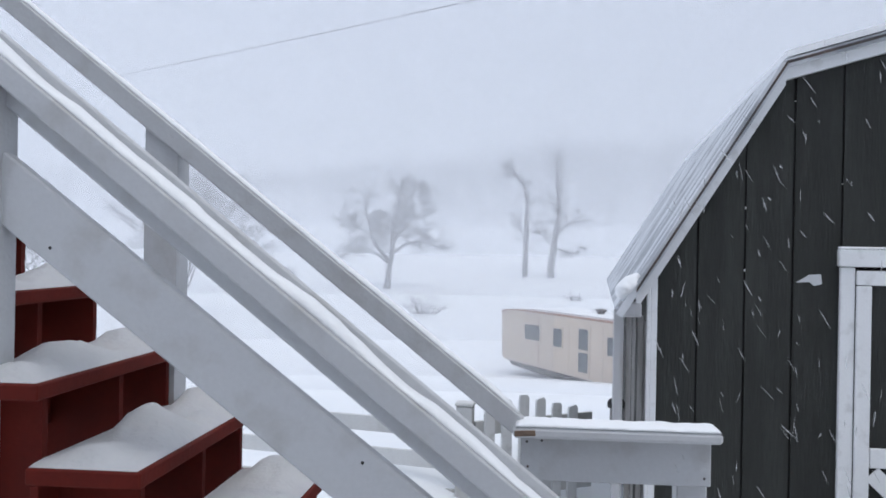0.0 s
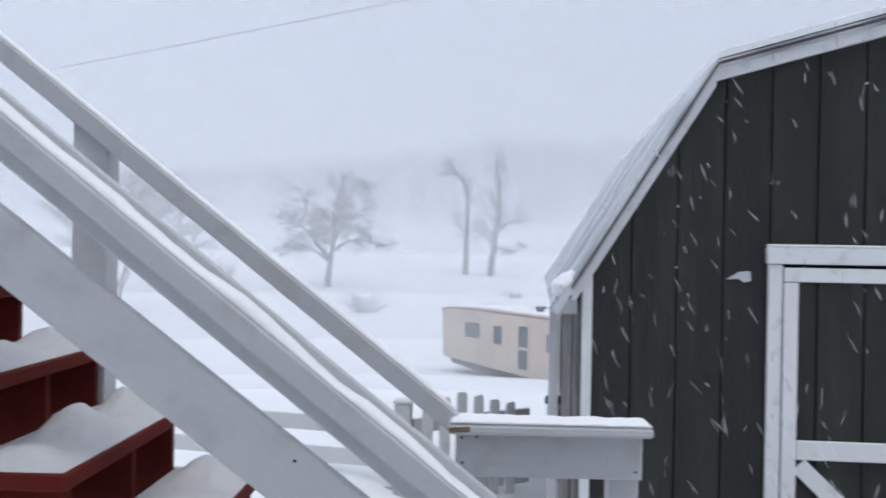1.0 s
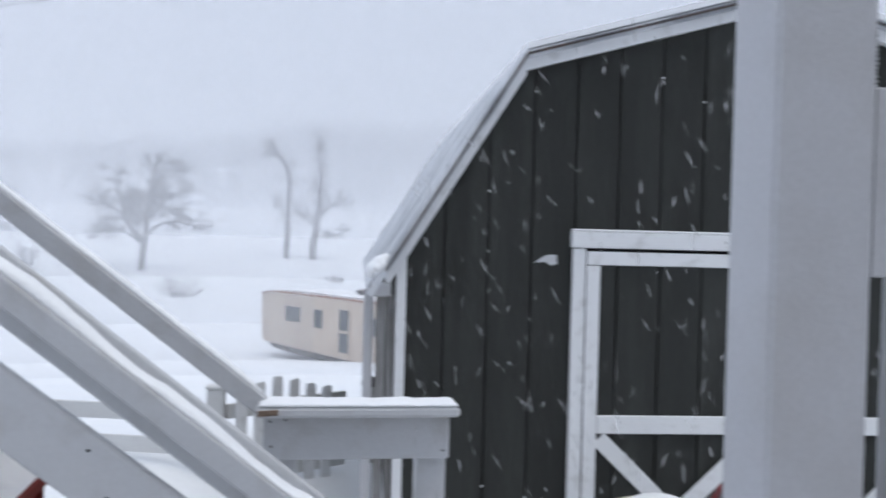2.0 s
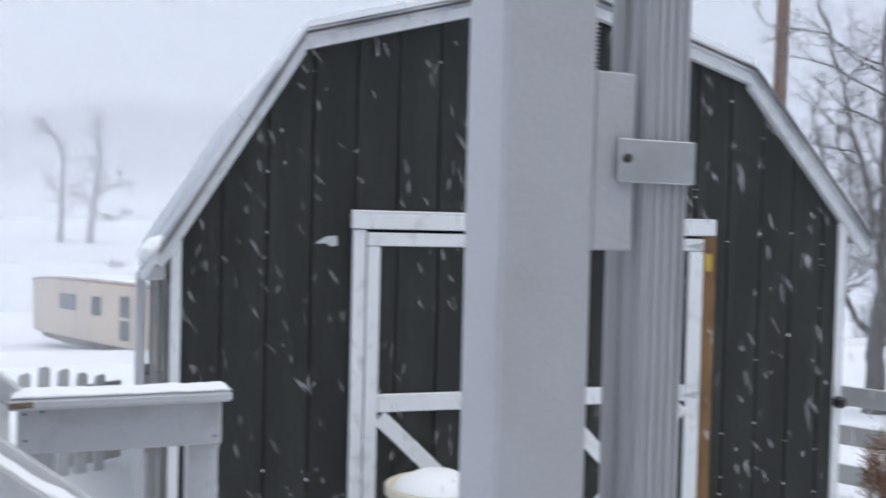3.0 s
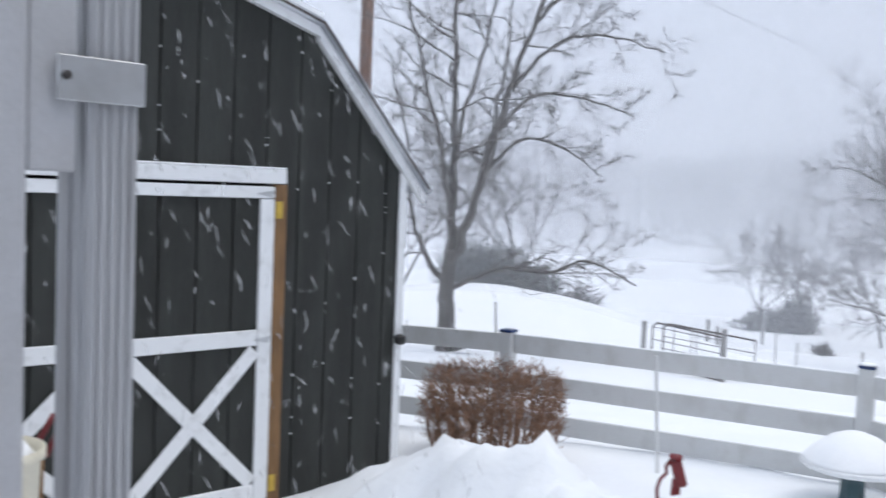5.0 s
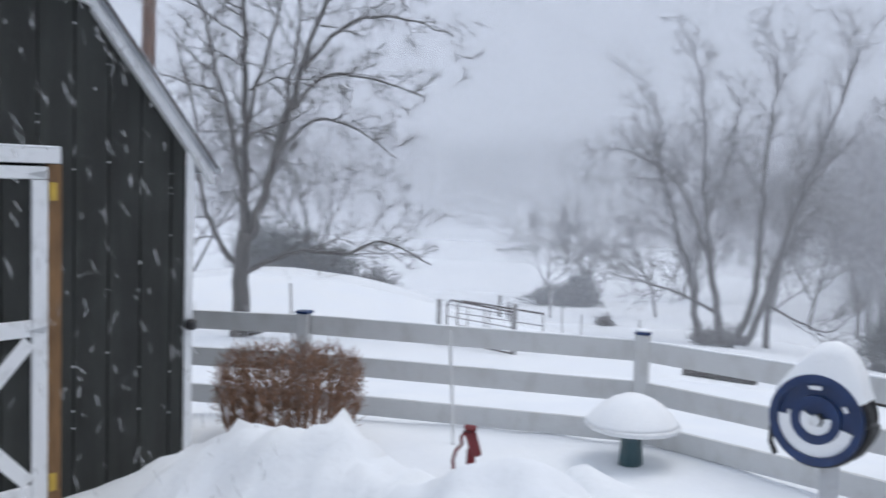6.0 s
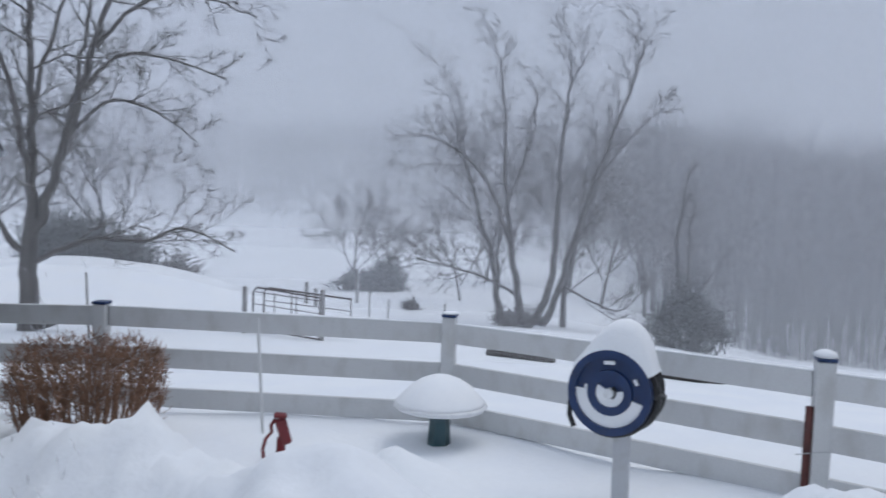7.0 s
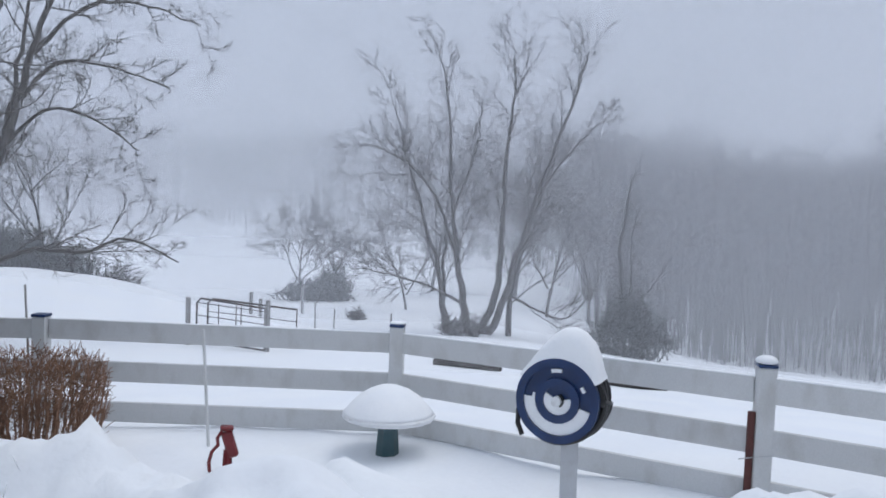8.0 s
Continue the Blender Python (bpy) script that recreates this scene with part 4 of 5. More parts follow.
bush("low bare bush in the snowfield", on_ground(-30.5, 40, 0.1), 1.8, 1.6, 60, TWIG, 74, "bush", 0.012, 5)

# ---- clipped brown hedge ----
rng = random.Random(9)
HB, HR = 44.75, 6.05
hx, hy = -0.245 + HR * math.sin(radians(HB)), 0.2 + HR * math.cos(radians(HB))
acr, awy = Vector((math.cos(radians(HB)), -math.sin(radians(HB)), 0)), Vector((math.sin(radians(HB)), math.cos(radians(HB)), 0))
hz = 0.04
hedge = thing("hedge_bush", "clipped box-shaped hedge with rust-brown leafless twigs", "hedge", (hx, hy, hz))
stems, sprigs = Tubes(), Tubes()


def in_hedge(u, v, w):
    return (abs(u) / 0.455) ** 4 + (abs(v) / 0.34) ** 4 + (abs(w - 0.31) / 0.28) ** 4 < 1


for i in range(130):
    u, v = rng.uniform(-0.34, 0.34), rng.uniform(-0.22, 0.22)
    foot = Vector((hx, hy, hz - 0.1)) + acr * u + awy * v
    tip = Vector((hx, hy, hz + rng.uniform(0.35, 0.56))) + acr * u * 1.4 + awy * v * 1.4
    stems.add([foot, foot.lerp(tip, 0.5) + acr * rng.gauss(0, 0.03), tip], [0.006, 0.0045, 0.002], 4)
made = 0
while made < 4000:
    u, v, w = rng.uniform(-0.5, 0.5), rng.uniform(-0.36, 0.36), rng.uniform(0.04, 0.62)
    if not in_hedge(u, v, w) or (w < 0.3 and rng.random() > w / 0.3 * 0.8 + 0.15):
        continue
    made += 1
    p = Vector((hx, hy, hz + w)) + acr * u + awy * v
    d = (acr * rng.gauss(u, 0.5) + awy * rng.gauss(v, 0.5) + Vector((0, 0, rng.gauss(0.7, 0.5)))).normalized()
    q = p + d * rng.uniform(0.03, 0.075)
    sprigs.add([p, q], [0.0028, 0.0016], 3)
part("stem_mass", stems.mesh("stem_mass", HEDGE), None, hedge)
part("sprig_mass", sprigs.mesh("sprig_mass", HEDGE), None, hedge, "dense rust-brown sprigs")

# ---- yard hydrant with red lever handle ----
x, y, gz = drop(55.7, 17.45, 4.7)
A, W2 = Vector((math.cos(radians(55.6)), -math.sin(radians(55.6)), 0)), Vector((math.sin(radians(55.6)), math.cos(radians(55.6)), 0))
hyd = thing("yard_hydrant", "red iron yard hydrant head with looped lever handle in snow", "hydrant", (x, y, gz))


def at_h(u, z, v=0.0):
    return Vector((x, y, gz)) + A * u + W2 * v + Vector((0, 0, z))


part("standpipe", tube([at_h(0.02, -0.2), at_h(0.02, 0.16)], 0.022, 12).mesh("standpipe", PUMP_RED), None, hyd)
part("head", bar(at_h(0.005, 0.25), at_h(0.05, 0.10), 0.055, 0.065, W2.cross(A), 0.012), PUMP_RED, hyd)
part("cap", bar(at_h(-0.03, 0.272), at_h(0.045, 0.266), 0.05, 0.03, (0, 0, 1), 0.008), PUMP_RED, hyd)
part("lever", tube([at_h(-0.02, 0.25), at_h(-0.045, 0.21), at_h(-0.04, 0.17), at_h(-0.075, 0.13), at_h(-0.09, 0.07), at_h(-0.085, 0.02), at_h(-0.065, 0.0)], 0.011, 8).mesh("lever", PUMP_RED), None, hyd)
part("rod", tube([at_h(0.0, 0.14), at_h(-0.005, 0.05), at_h(0.012, 0.02)], 0.009, 8).mesh("rod", PUMP_RED), None, hyd)

# ---- bird bath under a dome of snow ----
x, y, gz = drop(65.45, 16.4)
bath = thing("bird_bath", "round bird bath on a teal pedestal heaped with snow", "bird bath", (x, y, gz))
part("pedestal", lathe([(0.085, -0.15), (0.072, 0.05), (0.062, 0.19), (0.07, 0.205)], 6, (x, y, gz)), TEAL, bath)
part("basin", lathe([(0.07, 0.205), (0.19, 0.215), (0.285, 0.24), (0.30, 0.26), (0.294, 0.272), (0.25, 0.275)], 60, (x, y, gz), None, lambda k, r: 1 + (0.012 * math.sin(k * math.pi / 2) if r > 0.2 else 0)), TRIM, bath, "pale scalloped rim", True)
tagged(part("settled_snow", lathe([(0.288, 0.270), (0.276, 0.292), (0.246, 0.33), (0.20, 0.378), (0.14, 0.418), (0.07, 0.445), (0.02, 0.452)], 40, (x, y, gz), None, lambda k, r: 1 + 0.03 * math.sin(k * 0.31 + r * 9)), SNOW_CAP, None, "", True), "smooth dome of snow on the bird bath", "snow")

# ---- hose reel on a white post ----
RB, RR = 75.7, 4.9
x, y, gz = -0.245 + RR * math.sin(radians(RB)), 0.2 + RR * math.cos(radians(RB)), 0.1
rz = 1.735 - RR * math.tan(radians(12.7))
A, W2 = Vector((math.cos(radians(RB)), -math.sin(radians(RB)), 0)), Vector((math.sin(radians(RB)), math.cos(radians(RB)), 0))
W3 = (W2 + A * 0.30).normalized()
A3 = Vector((W3.y, -W3.x, 0))
reel = thing("hose_reel", "blue plastic hose reel with black hose on a white post", "hose reel", (x, y, gz))
part("post", bar(Vector((x, y, gz - 0.4)) + A * 0.045 + W3 * 0.12, Vector((x, y, rz - 0.02)) + A * 0.035 + W3 * 0.12, 0.09, 0.09, A, 0.005), WHITE, reel, "white-painted square post")
rm = Matrix((A3, Vector((0, 0, 1)), -W3)).transposed().to_4x4()
rm.translation = Vector((x, y, rz))


def ring(r0, r1, z0, z1, seg=48, a0=0.0, a1=360.0):
    bm = bmesh.new()
    full = a1 - a0 > 359
    n = seg if full else max(3, int(seg * (a1 - a0) / 360))
    cols = []
    for k in range(n if full else n + 1):
        a = radians(a0 + (a1 - a0) * k / n)
        cols.append([bm.verts.new((r * math.cos(a), r * math.sin(a), z)) for r, z in ((r0, z0), (r1, z0), (r1, z1), (r0, z1))])
    for i in range(n):
        a, b = cols[i], cols[(i + 1) % len(cols)]
        for j in range(4):
            bm.faces.new((a[j], a[(j + 1) % 4], b[(j + 1) % 4], b[j]))
    if not full:
        bm.faces.new(cols[0])
        bm.faces.new(cols[-1][::-1])
    bm.transform(rm)
    return bm


part("rim", ring(0.182, 0.222, 0.0, 0.03), BLUE, reel)
part("inner_ring", ring(0.075, 0.118, 0.005, 0.026), BLUE, reel)
part("disc", ring(0.02, 0.20, -0.012, 0.004), BLUE, reel)
part("hub", ring(0.001, 0.026, 0.0, 0.05, 20), TRIM, reel, "pale axle end")
part("crank_socket", ring(0.0265, 0.036, 0.0, 0.03, 20, -60, 70), BLACK, reel, "dark crank socket")
part("back_disc", ring(0.02, 0.22, -0.20, -0.18), BLUE, reel)
hose = Tubes()
pts = []
for k in range(220):
    a = k * 0.165
    lay = (k * 0.165 / (2 * math.pi)) % 5
    pts.append(rm @ Vector(((0.222 + 0.006 * math.sin(k * 0.7)) * math.cos(a), (0.222 + 0.006 * math.cos(k * 0.5)) * math.sin(a) - 0.012, -0.025 - 0.034 * lay)))
hose.add(pts, [0.017] * len(pts), 7)
part("hose", hose.mesh("hose", BLACK), None, reel, "wound black rubber hose")
tail = [rm @ Vector((-0.225, -0.08, -0.03)), rm @ Vector((-0.215, -0.15, 0.0)), rm @ Vector((-0.185, -0.205, 0.01))]
part("hose_end", tube(tail, 0.014, 8).mesh("hose_end", BLACK), None, reel)
# snow lying in the disc's rings and heaped on top
part("ring_snow", ring(0.119, 0.181, 0.004, 0.016, 60, 178, 346), SNOW_CAP, reel, "snow packed in the outer ring")
part("ring_snow", ring(0.030, 0.074, 0.004, 0.018, 40, 150, 372), SNOW_CAP, reel, "snow packed in the inner ring")
for a, wide, r0, r1 in ((84, 21, 0.146, 0.165), (22, 12, 0.140, 0.158), (168, 10, 0.125, 0.138)):
    part("ring_snow", ring(r0, r1, 0.004, 0.014, 60, a, a + wide), SNOW_CAP, reel)
bm = bmesh.new()
rows = []
for i in range(15):
    a = radians(28 + 124 * i / 14)
    row = []
    for j in range(11):
        v = j / 10
        peak = math.exp(-((math.degrees(a) - 80) / 33) ** 2)
        h = 0.226 + 0.012 + (0.145 * peak) * math.sin(math.pi * min(1, max(0, v * 0.9 + 0.08))) ** 0.7 + 0.006 * noise.noise((i * 0.4, j * 0.4, 3))
        if j in (0, 10):
            h = 0.222
        row.append(bm.verts.new((h * math.cos(a), h * math.sin(a), 0.028 - 0.22 * v)))
    rows.append(row)
for a, b in zip(rows, rows[1:]):
    for j in range(10):
        bm.faces.new((a[j], a[j + 1], b[j + 1], b[j]))
bm.transform(rm)
tagged(part("settled_snow", bm, SNOW_CAP, None, "", True), "pointed cap of snow on the hose reel", "snow")

# ---- by the fence: stake, pipe, snow caps ----
stake = thing("stake", "thin grey wooden stake leaning on the fence rails", "stake", (4.77, 3.80, 0))
part("stick", bar((4.80, 3.76, -0.1), (4.765, 3.80, 0.74), 0.018, 0.016, (1, 0, 0), 0.003), FENCE, stake)
p = FP[4]
pipe = thing("rusty_pipe", "rust-red pipe wired to the fence post", "pipe", (p.x, p.y, 0))
part("tube", tube([(p.x - 0.055, p.y + 0.058, -0.2), (p.x - 0.055, p.y + 0.058, p.z - 0.24)], 0.021, 10).mesh("tube", RUST_RED := material("rust_red_pipe", (0.10, 0.03, 0.025), 0.7, (0.05, 0.02, 0.02), 20, 0.6)), None, pipe)
part("wire_tie", tube([(p.x - 0.075, p.y + 0.11, p.z - 0.50), (p.x - 0.08, p.y, p.z - 0.47), (p.x - 0.07, p.y - 0.07, p.z - 0.46)], 0.003, 5).mesh("wire_tie", STEEL), None, pipe)
for q, big in ((FP[4], 0.7), (FP[5], 0.8), (FP[3], 0.25)):
    tagged(part("settled_snow", lathe([(0.055, 0), (0.062, 0.014 * big), (0.05, 0.04 * big), (0.025, 0.055 * big), (0.006, 0.058 * big)], 16, (q.x, q.y, q.z + 0.022)), SNOW_CAP, None, "", True), "small cap of snow on a fence post", "snow")
rod = thing("thin_rod", "thin dark rod stuck up behind the fence post", "rod", (FP[2].x + 0.03, FP[2].y + 0.1, 0))
part("shaft", tube([(FP[2].x + 0.05, FP[2].y + 0.12, -0.2), (FP[2].x - 0.02, FP[2].y + 0.13, FP[2].z + 0.21)], 0.009, 6).mesh("shaft", GREY_WOOD), None, rod)

# ---- old trailer in the field ----
T0, T1 = Vector((-4.28, 39.1, 0)), Vector((0.16, 33.3, 0))
tu = (T1 - T0).normalized()
tw = Vector((-tu.y, tu.x, 0))
if tw.y < 0:
    tw = -tw
tm = Matrix((tu, tw, (0, 0, 1))).transposed().to_4x4()
tm.translation = Vector((T0.x, T0.y, -2.86))
TL = 9.6
trailer = thing("travel_trailer", "old cream travel trailer with rusty roof edge under snow", "trailer", T0 + Vector((0, 0, -2.9)))


def tbox(lo, hi, bevel=0.01):
    bm = box(lo, hi, bevel)
    bm.transform(tm)
    return bm


bm = prism([(0.0, 0.28), (0.12, 0.17), (TL - 0.2, -0.10), (TL, 0.1), (TL, 2.0), (TL - 0.3, 2.14), (1.0, 2.19), (0.25, 2.15), (-0.06, 2.06)], 1, 0, 2.4)
bm.transform(tm)
part("body", bm, TRAILER, trailer)
bm = prism([(-0.09, 2.03), (-0.09, 2.09), (0.25, 2.18), (1.0, 2.225), (TL - 0.3, 2.175), (TL + 0.03, 2.03), (TL + 0.03, 1.98), (TL - 0.3, 2.125), (1.0, 2.175), (0.25, 2.135)], 1, -0.03, 2.43)
bm.transform(tm)
part("roof", bm, RUST, trailer, "rust-edged roof")
for a, b, c, d, e in ((1.65, 2.8, 1.05, 1.75, 1), (3.6, 4.25, 0.95, 1.75, 1), (6.85, 7.5, 0.95, 1.7, 1), (8.4, 8.9, 1.05, 1.7, 1)):
    win = part("window", tbox((a, -0.03, c), (b, -0.002, d), 0.01), TRAILER, trailer)
    part("pane", tbox((a + 0.06, -0.04, c + 0.06), (b - 0.06, -0.031, d - 0.06), 0.004), GLASS_DARK, win, "dark glass pane")
door = part("door", tbox((5.15, -0.03, 0.1), (5.9, -0.002, 1.9), 0.01), TRAILER, trailer, "cream door")
part("pane", tbox((5.25, -0.04, 1.05), (5.8, -0.031, 1.8), 0.004), GLASS_DARK, door, "dark glass pane")
part("pane", tbox((5.25, -0.04, 0.25), (5.8, -0.031, 0.95), 0.004), GLASS_DARK, door, "dark screen pane")
for i in range(9):
    part("seam", tbox((0.6 + i, -0.012, 0.04), (0.63 + i, -0.001, 2.0), 0), RUST if i == 2 else TRAILER, trailer)
# one solid dark shape for the underframe and the shade under the trailer
bm = prism([(0.5, 0.155), (TL - 0.3, -0.105), (TL - 0.3, -0.36), (2.5, -0.16), (0.7, -0.02)], 1, 0.03, 2.2)
bm.transform(tm)
part("frame", bm, DARK_IRON, trailer, "dark skirt for the underframe and the shade beneath it")
bm = lathe([(0.14, 2.2), (0.14, 2.34), (0.2, 2.36), (0.2, 2.44), (0.05, 2.47)], 14, (4.8, 1.3, 0))
bm.transform(tm)
part("roof_vent", bm, DARK_IRON, trailer, "dark roof vent")
bm = prism([(0.7, 2.226), (2.0, 2.29), (TL - 1.5, 2.25), (TL - 0.35, 2.178)], 1, 0.25, 2.3)
bm.transform(tm)
tagged(part("settled_snow", bm, SNOW_CAP), "sheet of snow on the trailer roof", "snow")

# ---- utility pole and wires ----
PX, PY = polar(36.55, 20)
pole = thing("utility_pole", "brown wooden utility pole behind the shed", "utility pole", (PX, PY, ground_z(PX, PY)))
part("shaft", tube([(PX, PY, ground_z(PX, PY) - 0.3), (PX + 0.02, PY, 4), (PX + 0.05, PY, 9.2)], [0.15, 0.135, 0.115], 14).mesh("shaft", POLE), None, pole)


def wire(label, a, b, sag):
    a, b = Vector(a), Vector(b)
    pts = [a.lerp(b, i / 24) - Vector((0, 0, sag * 4 * (i / 24) * (1 - i / 24))) for i in range(25)]
    ob = thing("overhead_wire", label, "wire", a)
    part("cable", tube(pts, 0.0085, 5).mesh("cable", DARK_IRON), None, ob)


wire("thin dark overhead wire crossing the grey sky", (PX, PY, 8.9), (-62, 60.5, 9.0), 0.75)
wire("thin dark overhead wire running off over the valley", (PX, PY, 8.9), (70, 24.0, 8.0), 0.8)

# ---- field gate and old posts ----
G0, G1 = drop(53.5, 10.1, 12), drop(61.2, 10.6, 12)
gate = thing("field_gate", "sagging tubular iron field gate between grey posts", "gate", G0)
for p in (G0, G0.lerp(G1, 0.62)):
    part("post", bar((p.x, p.y, p.z - 0.3), (p.x, p.y, p.z + 0.78), 0.065, 0.065, (1, 0, 0), 0.01), GREY_WOOD, gate)
for u0, u1, s in ((0.07, 0.60, 0.0), (0.28, 0.97, -0.06)):
    a, b = G0.lerp(G1, u0), G0.lerp(G1, u1)
    if s:
        a, b = a + Vector((0.3, 0.5, 0)), b + Vector((0.3, 0.5, 0))
    tilt = -0.1
    fr = [a + Vector((0, 0, 0.1)), a + Vector((0, 0, 0.70 + s)), a.lerp(b, 0.06) + Vector((0, 0, 0.77 + s)), b + Vector((0, 0, 0.75 + s + tilt)), b + Vector((0, 0, 0.1 + tilt))]
    part("gate_frame", tube(fr + [fr[0]], 0.016, 6).mesh("gate_frame", DARK_IRON), None, gate)
    for k in range(1, 4):
        z = 0.1 + 0.2 * k
        part("gate_bar", tube([a + Vector((0, 0, z)), b + Vector((0, 0, z + tilt))], 0.007, 5).mesh("gate_bar", DARK_IRON), None, gate)
    for k in (0.33, 0.66):
        m = a.lerp(b, k)
        part("gate_upright", tube([m + Vector((0, 0, 0.1)), m + Vector((0, 0, 0.73 + s + tilt * k))], 0.009, 5).mesh("gate_upright", DARK_IRON), None, gate)
for i, (b, r, h) in enumerate(((49.2, 28, 0.8), (51.6, 30, 0.8), (57.3, 29, 1.0), (57.9, 30, 0.9), (60.3, 38, 1.1), (62.3, 20, 0.6), (61.2, 21, 0.7), (65.8, 16, 0.6))):
    p = on_ground(b, r, 0.2)
    ob = thing("old_post", "old grey fence post standing in snow", "post", p, "old field posts")
    part("shaft", bar(p, p + Vector((0.03 * (i % 3 - 1), 0, h + 0.2)), 0.09 if i < 5 else 0.025, 0.09 if i < 5 else 0.025, (1, 0, 0), 0.006), GREY_WOOD, ob)
# a brown bank of rotten logs beyond the fence
for b0, b1, r, rad in ((68.6, 72.6, 13.0, 0.10), (75.0, 82.5, 12.2, 0.09)):
    a, b = on_ground(b0, r, -0.02), on_ground(b1, r - 0.4, -0.02)
    ob = thing("fallen_log", "dark fallen log half buried in snow", "log", a, "fallen logs")
    part("log", tube([a, a.lerp(b, 0.3) + Vector((0, 0, 0.07)), a.lerp(b, 0.7) + Vector((0, 0, 0.05)), b], [rad * 0.6, rad, rad, rad * 0.5], 10).mesh("log", BARK), None, ob)
a = on_ground(42.6, 16.0, -0.1)
ob = thing("fallen_log", "dark limb lying at the foot of the tree", "log", a, "fallen logs")
part("log", tube([a, on_ground(44.5, 15.6, -0.28)], [0.09, 0.06], 8).mesh("log", BARK), None, ob)

# ---- picket fence beside the shed ----
picket = thing("picket_fence", "weathered white picket fence deep in snow", "fence", (-1.28, 6.2, 0))
a, b = Vector((-4.2, 6.75, 0)), Vector((-1.34, 6.2, 0))
for z in (0.64, 0.44, 0.22):
    part("rail", bar((a.x, a.y, z), (b.x, b.y, z), 0.03, 0.10, (0, 0, 1), 0.004), FENCE, picket)
part("post", bar((-1.28, 6.2, -0.3), (-1.28, 6.2, 0.80), 0.105, 0.105, (1, 0, 0), 0.006), FENCE, picket)
part("post_cap", bar((-1.28, 6.2, 0.802), (-1.28, 6.2, 0.822), 0.12, 0.12, (1, 0, 0), 0.005), FENCE, picket)
c, d = Vector((-1.22, 6.2, 0)), Vector((-0.50, 6.75, 0))
for z in (0.66, 0.25):
    part("rail", bar((c.x, c.y, z), (d.x, d.y, z), 0.03, 0.09, (0, 0, 1), 0.004), FENCE, picket)
pd = (d - c).normalized()
pn = Vector((pd.y, -pd.x, 0))
for i in range(6):
    q = c + pd * (0.09 + 0.128 * i) + pn * 0.03
    top = 0.775 + 0.06 * math.sin(i * 0.9) + 0.01 * i
    bm = prism([(-0.036, -0.2), (0.036, -0.2), (0.036, top - 0.02), (0.02, top), (-0.03, top - 0.012 * (i % 2)), (-0.036, top - 0.03)], 1, -0.009, 0.009)
    mm = Matrix((pd, pn, (0, 0, 1))).transposed().to_4x4()
    mm.translation = q
    bm.transform(mm)
    part("picket", bm, TRIM, picket)
x, y = polar(0.15, 6.75)
ob = thing("capped_post", "grey post with a black cap by the shed", "post", (x, y, 0))
part("shaft", bar((x, y, -0.2), (x, y, 0.70), 0.085, 0.085, (1, 0, 0), 0.006), GREY_WOOD, ob)
part("cap", lathe([(0.06, 0.70), (0.062, 0.73), (0.05, 0.755), (0.02, 0.765)], 14, (x, y, 0)), BLACK, ob, "black rounded cap")
ob = thing("brace_board", "grey board leaning by the shed", "board", (x + 0.1, y, 0))
part("board", bar((x + 0.04, y, 0.70), (x + 0.28, y - 0.1, 0.42), 0.03, 0.06, (0, 0, 1), 0.003), GREY_WOOD, ob)

# ---- tub and shovel by the shed door ----
x, y = polar(17.2, 3.95)
tub = thing("plastic_tub", "cream plastic tub heaped with snow by the shed door", "tub", (x, y, 0))
part("shell", lathe([(0.17, -0.05), (0.19, 0.3), (0.205, 0.64), (0.225, 0.65), (0.225, 0.685), (0.21, 0.69), (0.20, 0.66), (0.18, 0.60)], 32, (x, y, 0)), CREAM, tub, "", True)
tagged(part("settled_snow", lathe([(0.185, 0.605), (0.19, 0.66), (0.16, 0.70), (0.09, 0.735), (0.02, 0.745)], 24, (x - 0.01, y, 0)), SNOW_CAP, None, "", True), "snow heaped in the tub", "snow")
shovel = thing("shovel", "red-handled shovel standing behind the tub", "shovel", (x + 0.2, y + 0.15, 0))
part("handle", tube([(x + 0.24, y + 0.12, 0.0), (x + 0.28, y + 0.20, 0.55)], 0.016, 8).mesh("handle", BARE), None, shovel)
part("grip", tube([(x + 0.28, y + 0.20, 0.55), (x + 0.26, y + 0.20, 0.61), (x + 0.34, y + 0.22, 0.73), (x + 0.38, y + 0.22, 0.70), (x + 0.30, y + 0.20, 0.56)], 0.014, 8).mesh("grip", PUMP_RED), None, shovel, "red D-shaped grip")


# ---- snow lying on rails and treads ----
def snow_strip(label, a, b, wide, high, up, seed, n=40, lump=0.35):
    """A rounded ridge of snow along a board from a to b."""
    a, b, up = Vector(a), Vector(b), Vector(up).normalized()
    x = (b - a).normalized()
    side = up.cross(x).normalized()
    bm = bmesh.new()
    cols = []
    for i in range(n + 1):
        p = a.lerp(b, i / n)
        h = high * (1 + lump * noise.noise((i * 0.28, seed, 0.5)) + 0.5 * lump * noise.noise((i * 0.9, seed, 2.5)))
        if i in (0, n):
            h *= 0.3
        cols.append([bm.verts.new(p + side * (wide * u * 0.5) + up * (h * v)) for u, v in ((-1, 0), (-1.04, 0.35), (-0.8, 0.8), (-0.3, 1.0), (0.3, 1.0), (0.8, 0.8), (1.04, 0.35), (1, 0))])
    for c0, c1 in zip(cols, cols[1:]):
        for j in range(8):
            bm.faces.new((c0[j], c0[(j + 1) % 8], c1[(j + 1) % 8], c1[j]))
    bm.faces.new(cols[0])
    bm.faces.new(cols[-1][::-1])
    tagged(part("settled_snow", bm, SNOW_CAP, None, "", True), label, "snow")


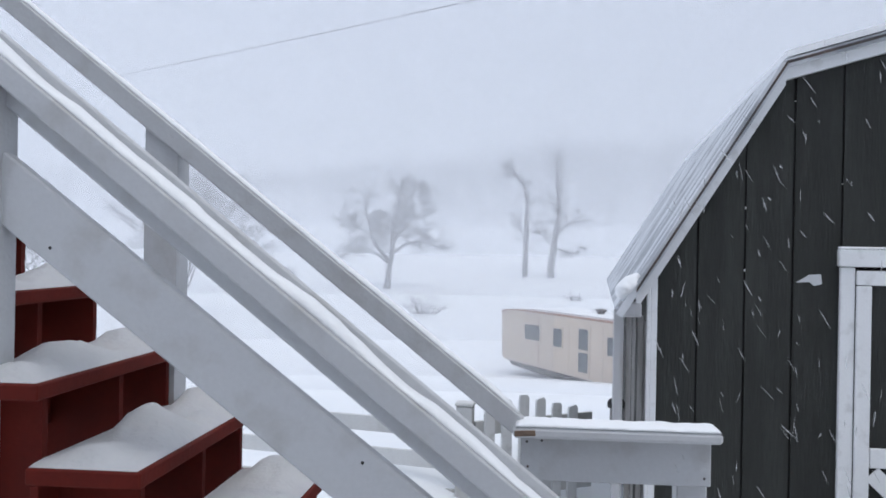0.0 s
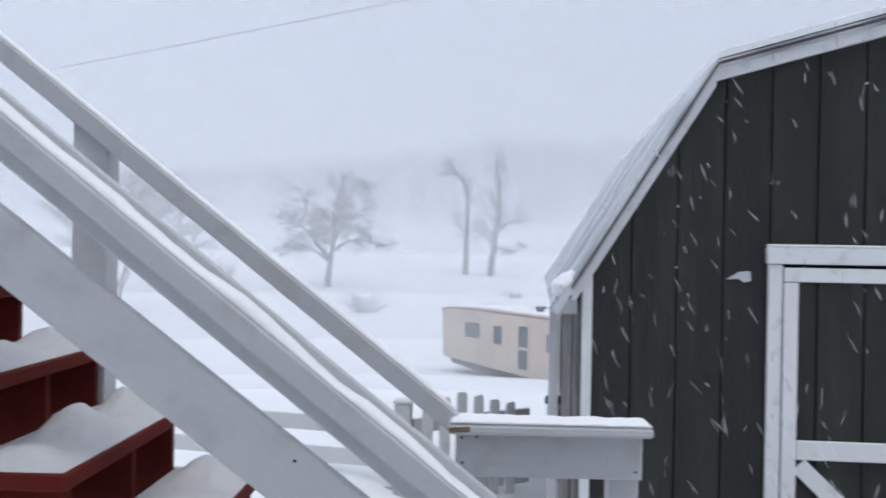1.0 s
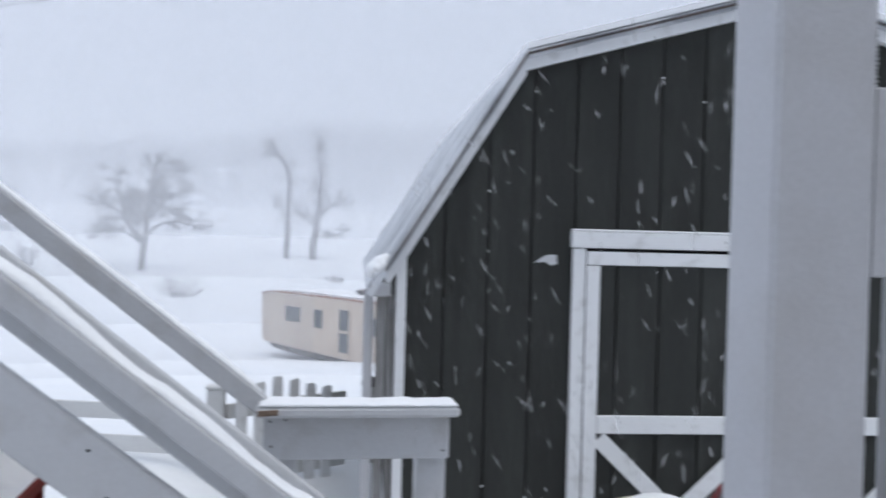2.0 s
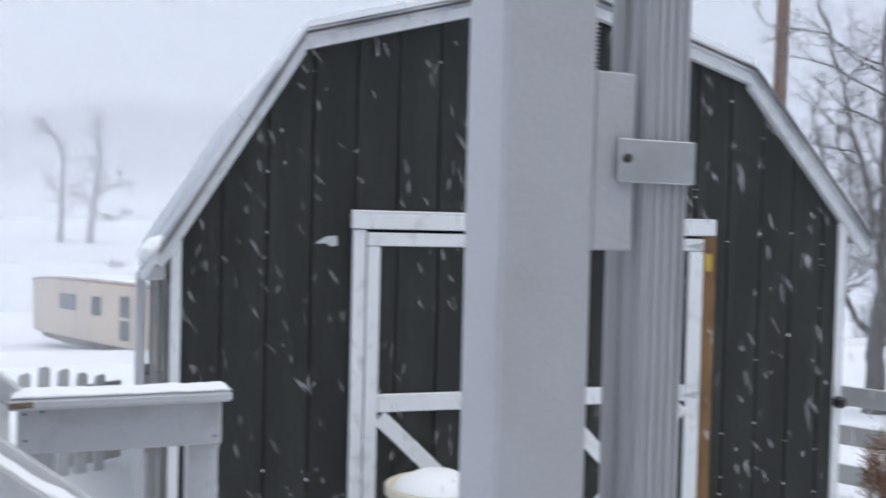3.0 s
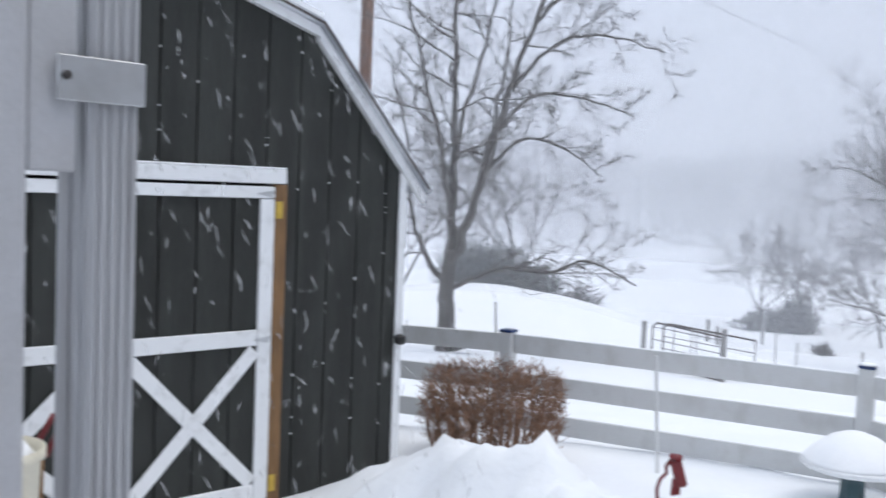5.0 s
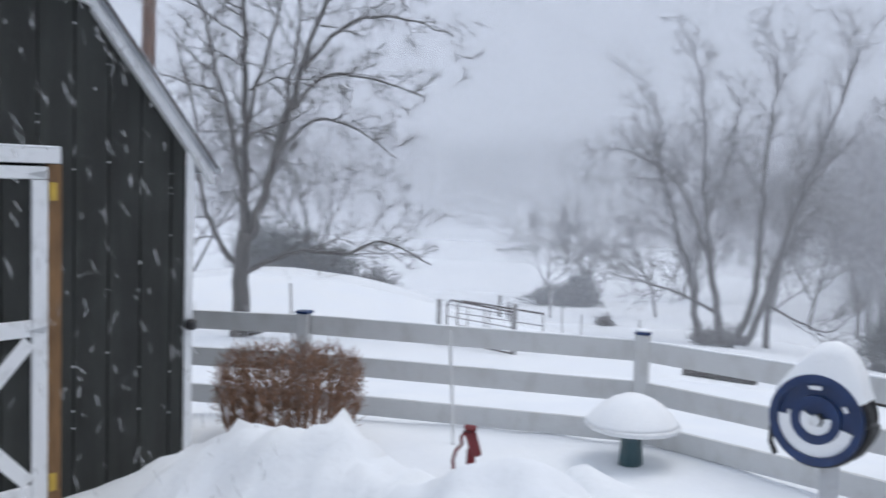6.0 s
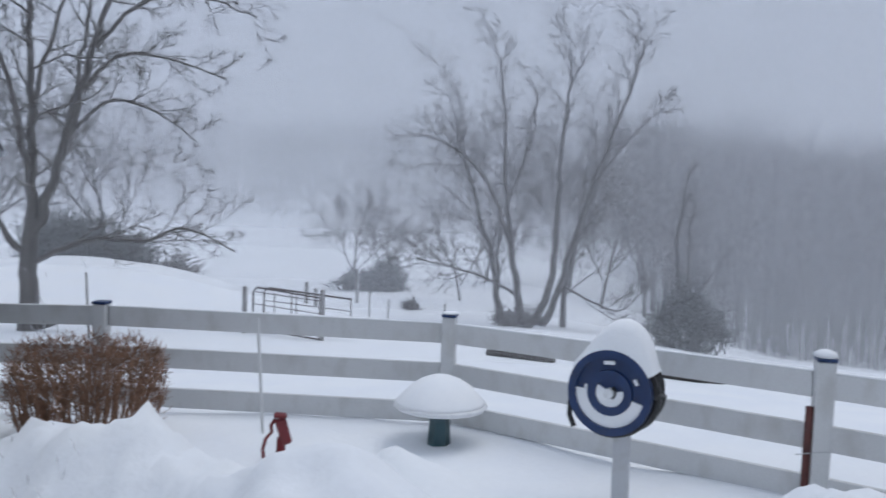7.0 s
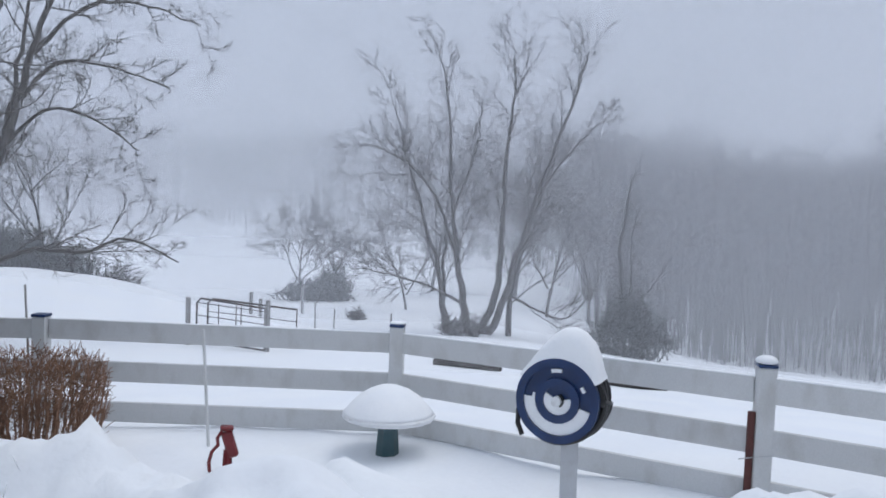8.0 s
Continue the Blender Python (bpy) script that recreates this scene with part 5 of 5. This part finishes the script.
snow_strip("thin ridge of snow on the sloping handrail", sf(0.0, 0.0, 1.347), sf(TOPA, 0.0, 1.347 - PITCH * TOPA), 0.038, 0.012, perp, 1, 60)
snow_strip("snow lying along the near handrail", st(0.3, 0.597, 1.305 - PITCH * 0.3), st(TOPA, 0.597, 1.305 - PITCH * TOPA), 0.074, 0.013, perp, 2, 120, 0.8)
snow_strip("crust of snow on the landing cap", sf(-0.005, 0.03, 1.3245), sf(0.524, 0.03, 1.3245), 0.132, 0.008, (0, 0, 1), 3, 40, 0.7)
for p, q, up, uq in zip(FP[2:], FP[3:], RAIL_Z[2:], RAIL_Z[3:]):
    snow_strip("thin line of snow on the fence rail", (p.x, p.y, p.z - 0.0455 + up), (q.x, q.y, q.z - 0.0455 + uq), 0.03, 0.008, (0, 0, 1), 4, 40, 0.6)


def mound(label, na, nz, peaks, seed):
    """Snow drifted over a tread: peaks are (offset k, share back, height, spread)."""
    bm = bmesh.new()
    n, m = 40, 18
    grid = []
    for i in range(n + 1):
        row = []
        for j in range(m + 1):
            k, v = 0.69 - 0.80 * i / n, j / m
            edge = min(1, i / 2.5, (n - i) / 2.5) * min(1, v * 6)
            back = 1 - smooth(0.7, 1.0, v)
            h = 0.006 + sum(z * math.exp(-(abs(k - pk) / sp) ** 1.5 - ((v - pv - 0.12) / 0.42) ** 2) for pk, pv, z, sp in peaks) * back
            h += (0.012 * noise.noise((k * 9, v * 4, seed)) + 0.006 * noise.noise((k * 28, v * 9, seed))) * back
            row.append(bm.verts.new(st(na - 0.010 - 0.236 * v, k, nz + max(0.001, h) * math.sqrt(max(0.0, edge)) + 0.0005)))
        grid.append(row)
    for i in range(n):
        for j in range(m):
            bm.faces.new((grid[i][j], grid[i + 1][j], grid[i + 1][j + 1], grid[i][j + 1]))
    bmesh.ops.solidify(bm, geom=bm.faces[:], thickness=-0.002)
    tagged(part("settled_snow", bm, SNOW_CAP, None, "", True), label, "snow", "snow on the treads")


SHAPES = ([(0.37, 0.34, 0.055, 0.10), (0.60, 0.3, 0.022, 0.09), (-0.03, 0.36, 0.05, 0.13)], [(0.34, 0.36, 0.075, 0.085), (0.60, 0.3, 0.025, 0.09), (-0.06, 0.38, 0.06, 0.12)],
          [(0.42, 0.34, 0.055, 0.12), (-0.04, 0.36, 0.06, 0.13)])
for i, (na, nz) in enumerate(treads):
    mound("drifted heap of snow on a red stair tread", na, nz, SHAPES[(1, 0, 2)[i % 3]], i + 0.5)

# ---- flakes in the air ----
FLAKE = bpy.data.materials.new("snowflake")
FLAKE.use_nodes = True
fn, fl = FLAKE.node_tree.nodes, FLAKE.node_tree.links
fn.clear()
f_out, f_mix, f_clear, f_lit = fn.new("ShaderNodeOutputMaterial"), fn.new("ShaderNodeMixShader"), fn.new("ShaderNodeBsdfTransparent"), fn.new("ShaderNodeBsdfDiffuse")
f_mix.inputs[0].default_value = 0.25
f_lit.inputs[0].default_value = (0.92, 0.93, 0.95, 1)
fl.new(f_clear.outputs[0], f_mix.inputs[1])
fl.new(f_lit.outputs[0], f_mix.inputs[2])
fl.new(f_mix.outputs[0], f_out.inputs[0])
rng = random.Random(77)
flakes = Tubes()
for i in range(760):
    b, r = rng.uniform(1, 46), rng.uniform(1.7, 4.2)
    x, y = polar(b, r)
    z = rng.uniform(0.3, 2.5)
    ln = rng.uniform(0.014, 0.065) * r / 3
    fall = Vector((rng.gauss(0.35, 0.35), rng.gauss(0, 0.3), -1)).normalized()
    p = Vector((x, y, z))
    rr = rng.uniform(0.0012, 0.0034) * r / 3
    flakes.add([p, p + fall * ln * 0.5, p + fall * ln], [rr * 0.3, rr, rr * 0.3], 4)
tagged(part("falling_snow", flakes.mesh("falling_snow", FLAKE), None), "white snowflakes falling through the air", "snowflakes", kind="stuff")
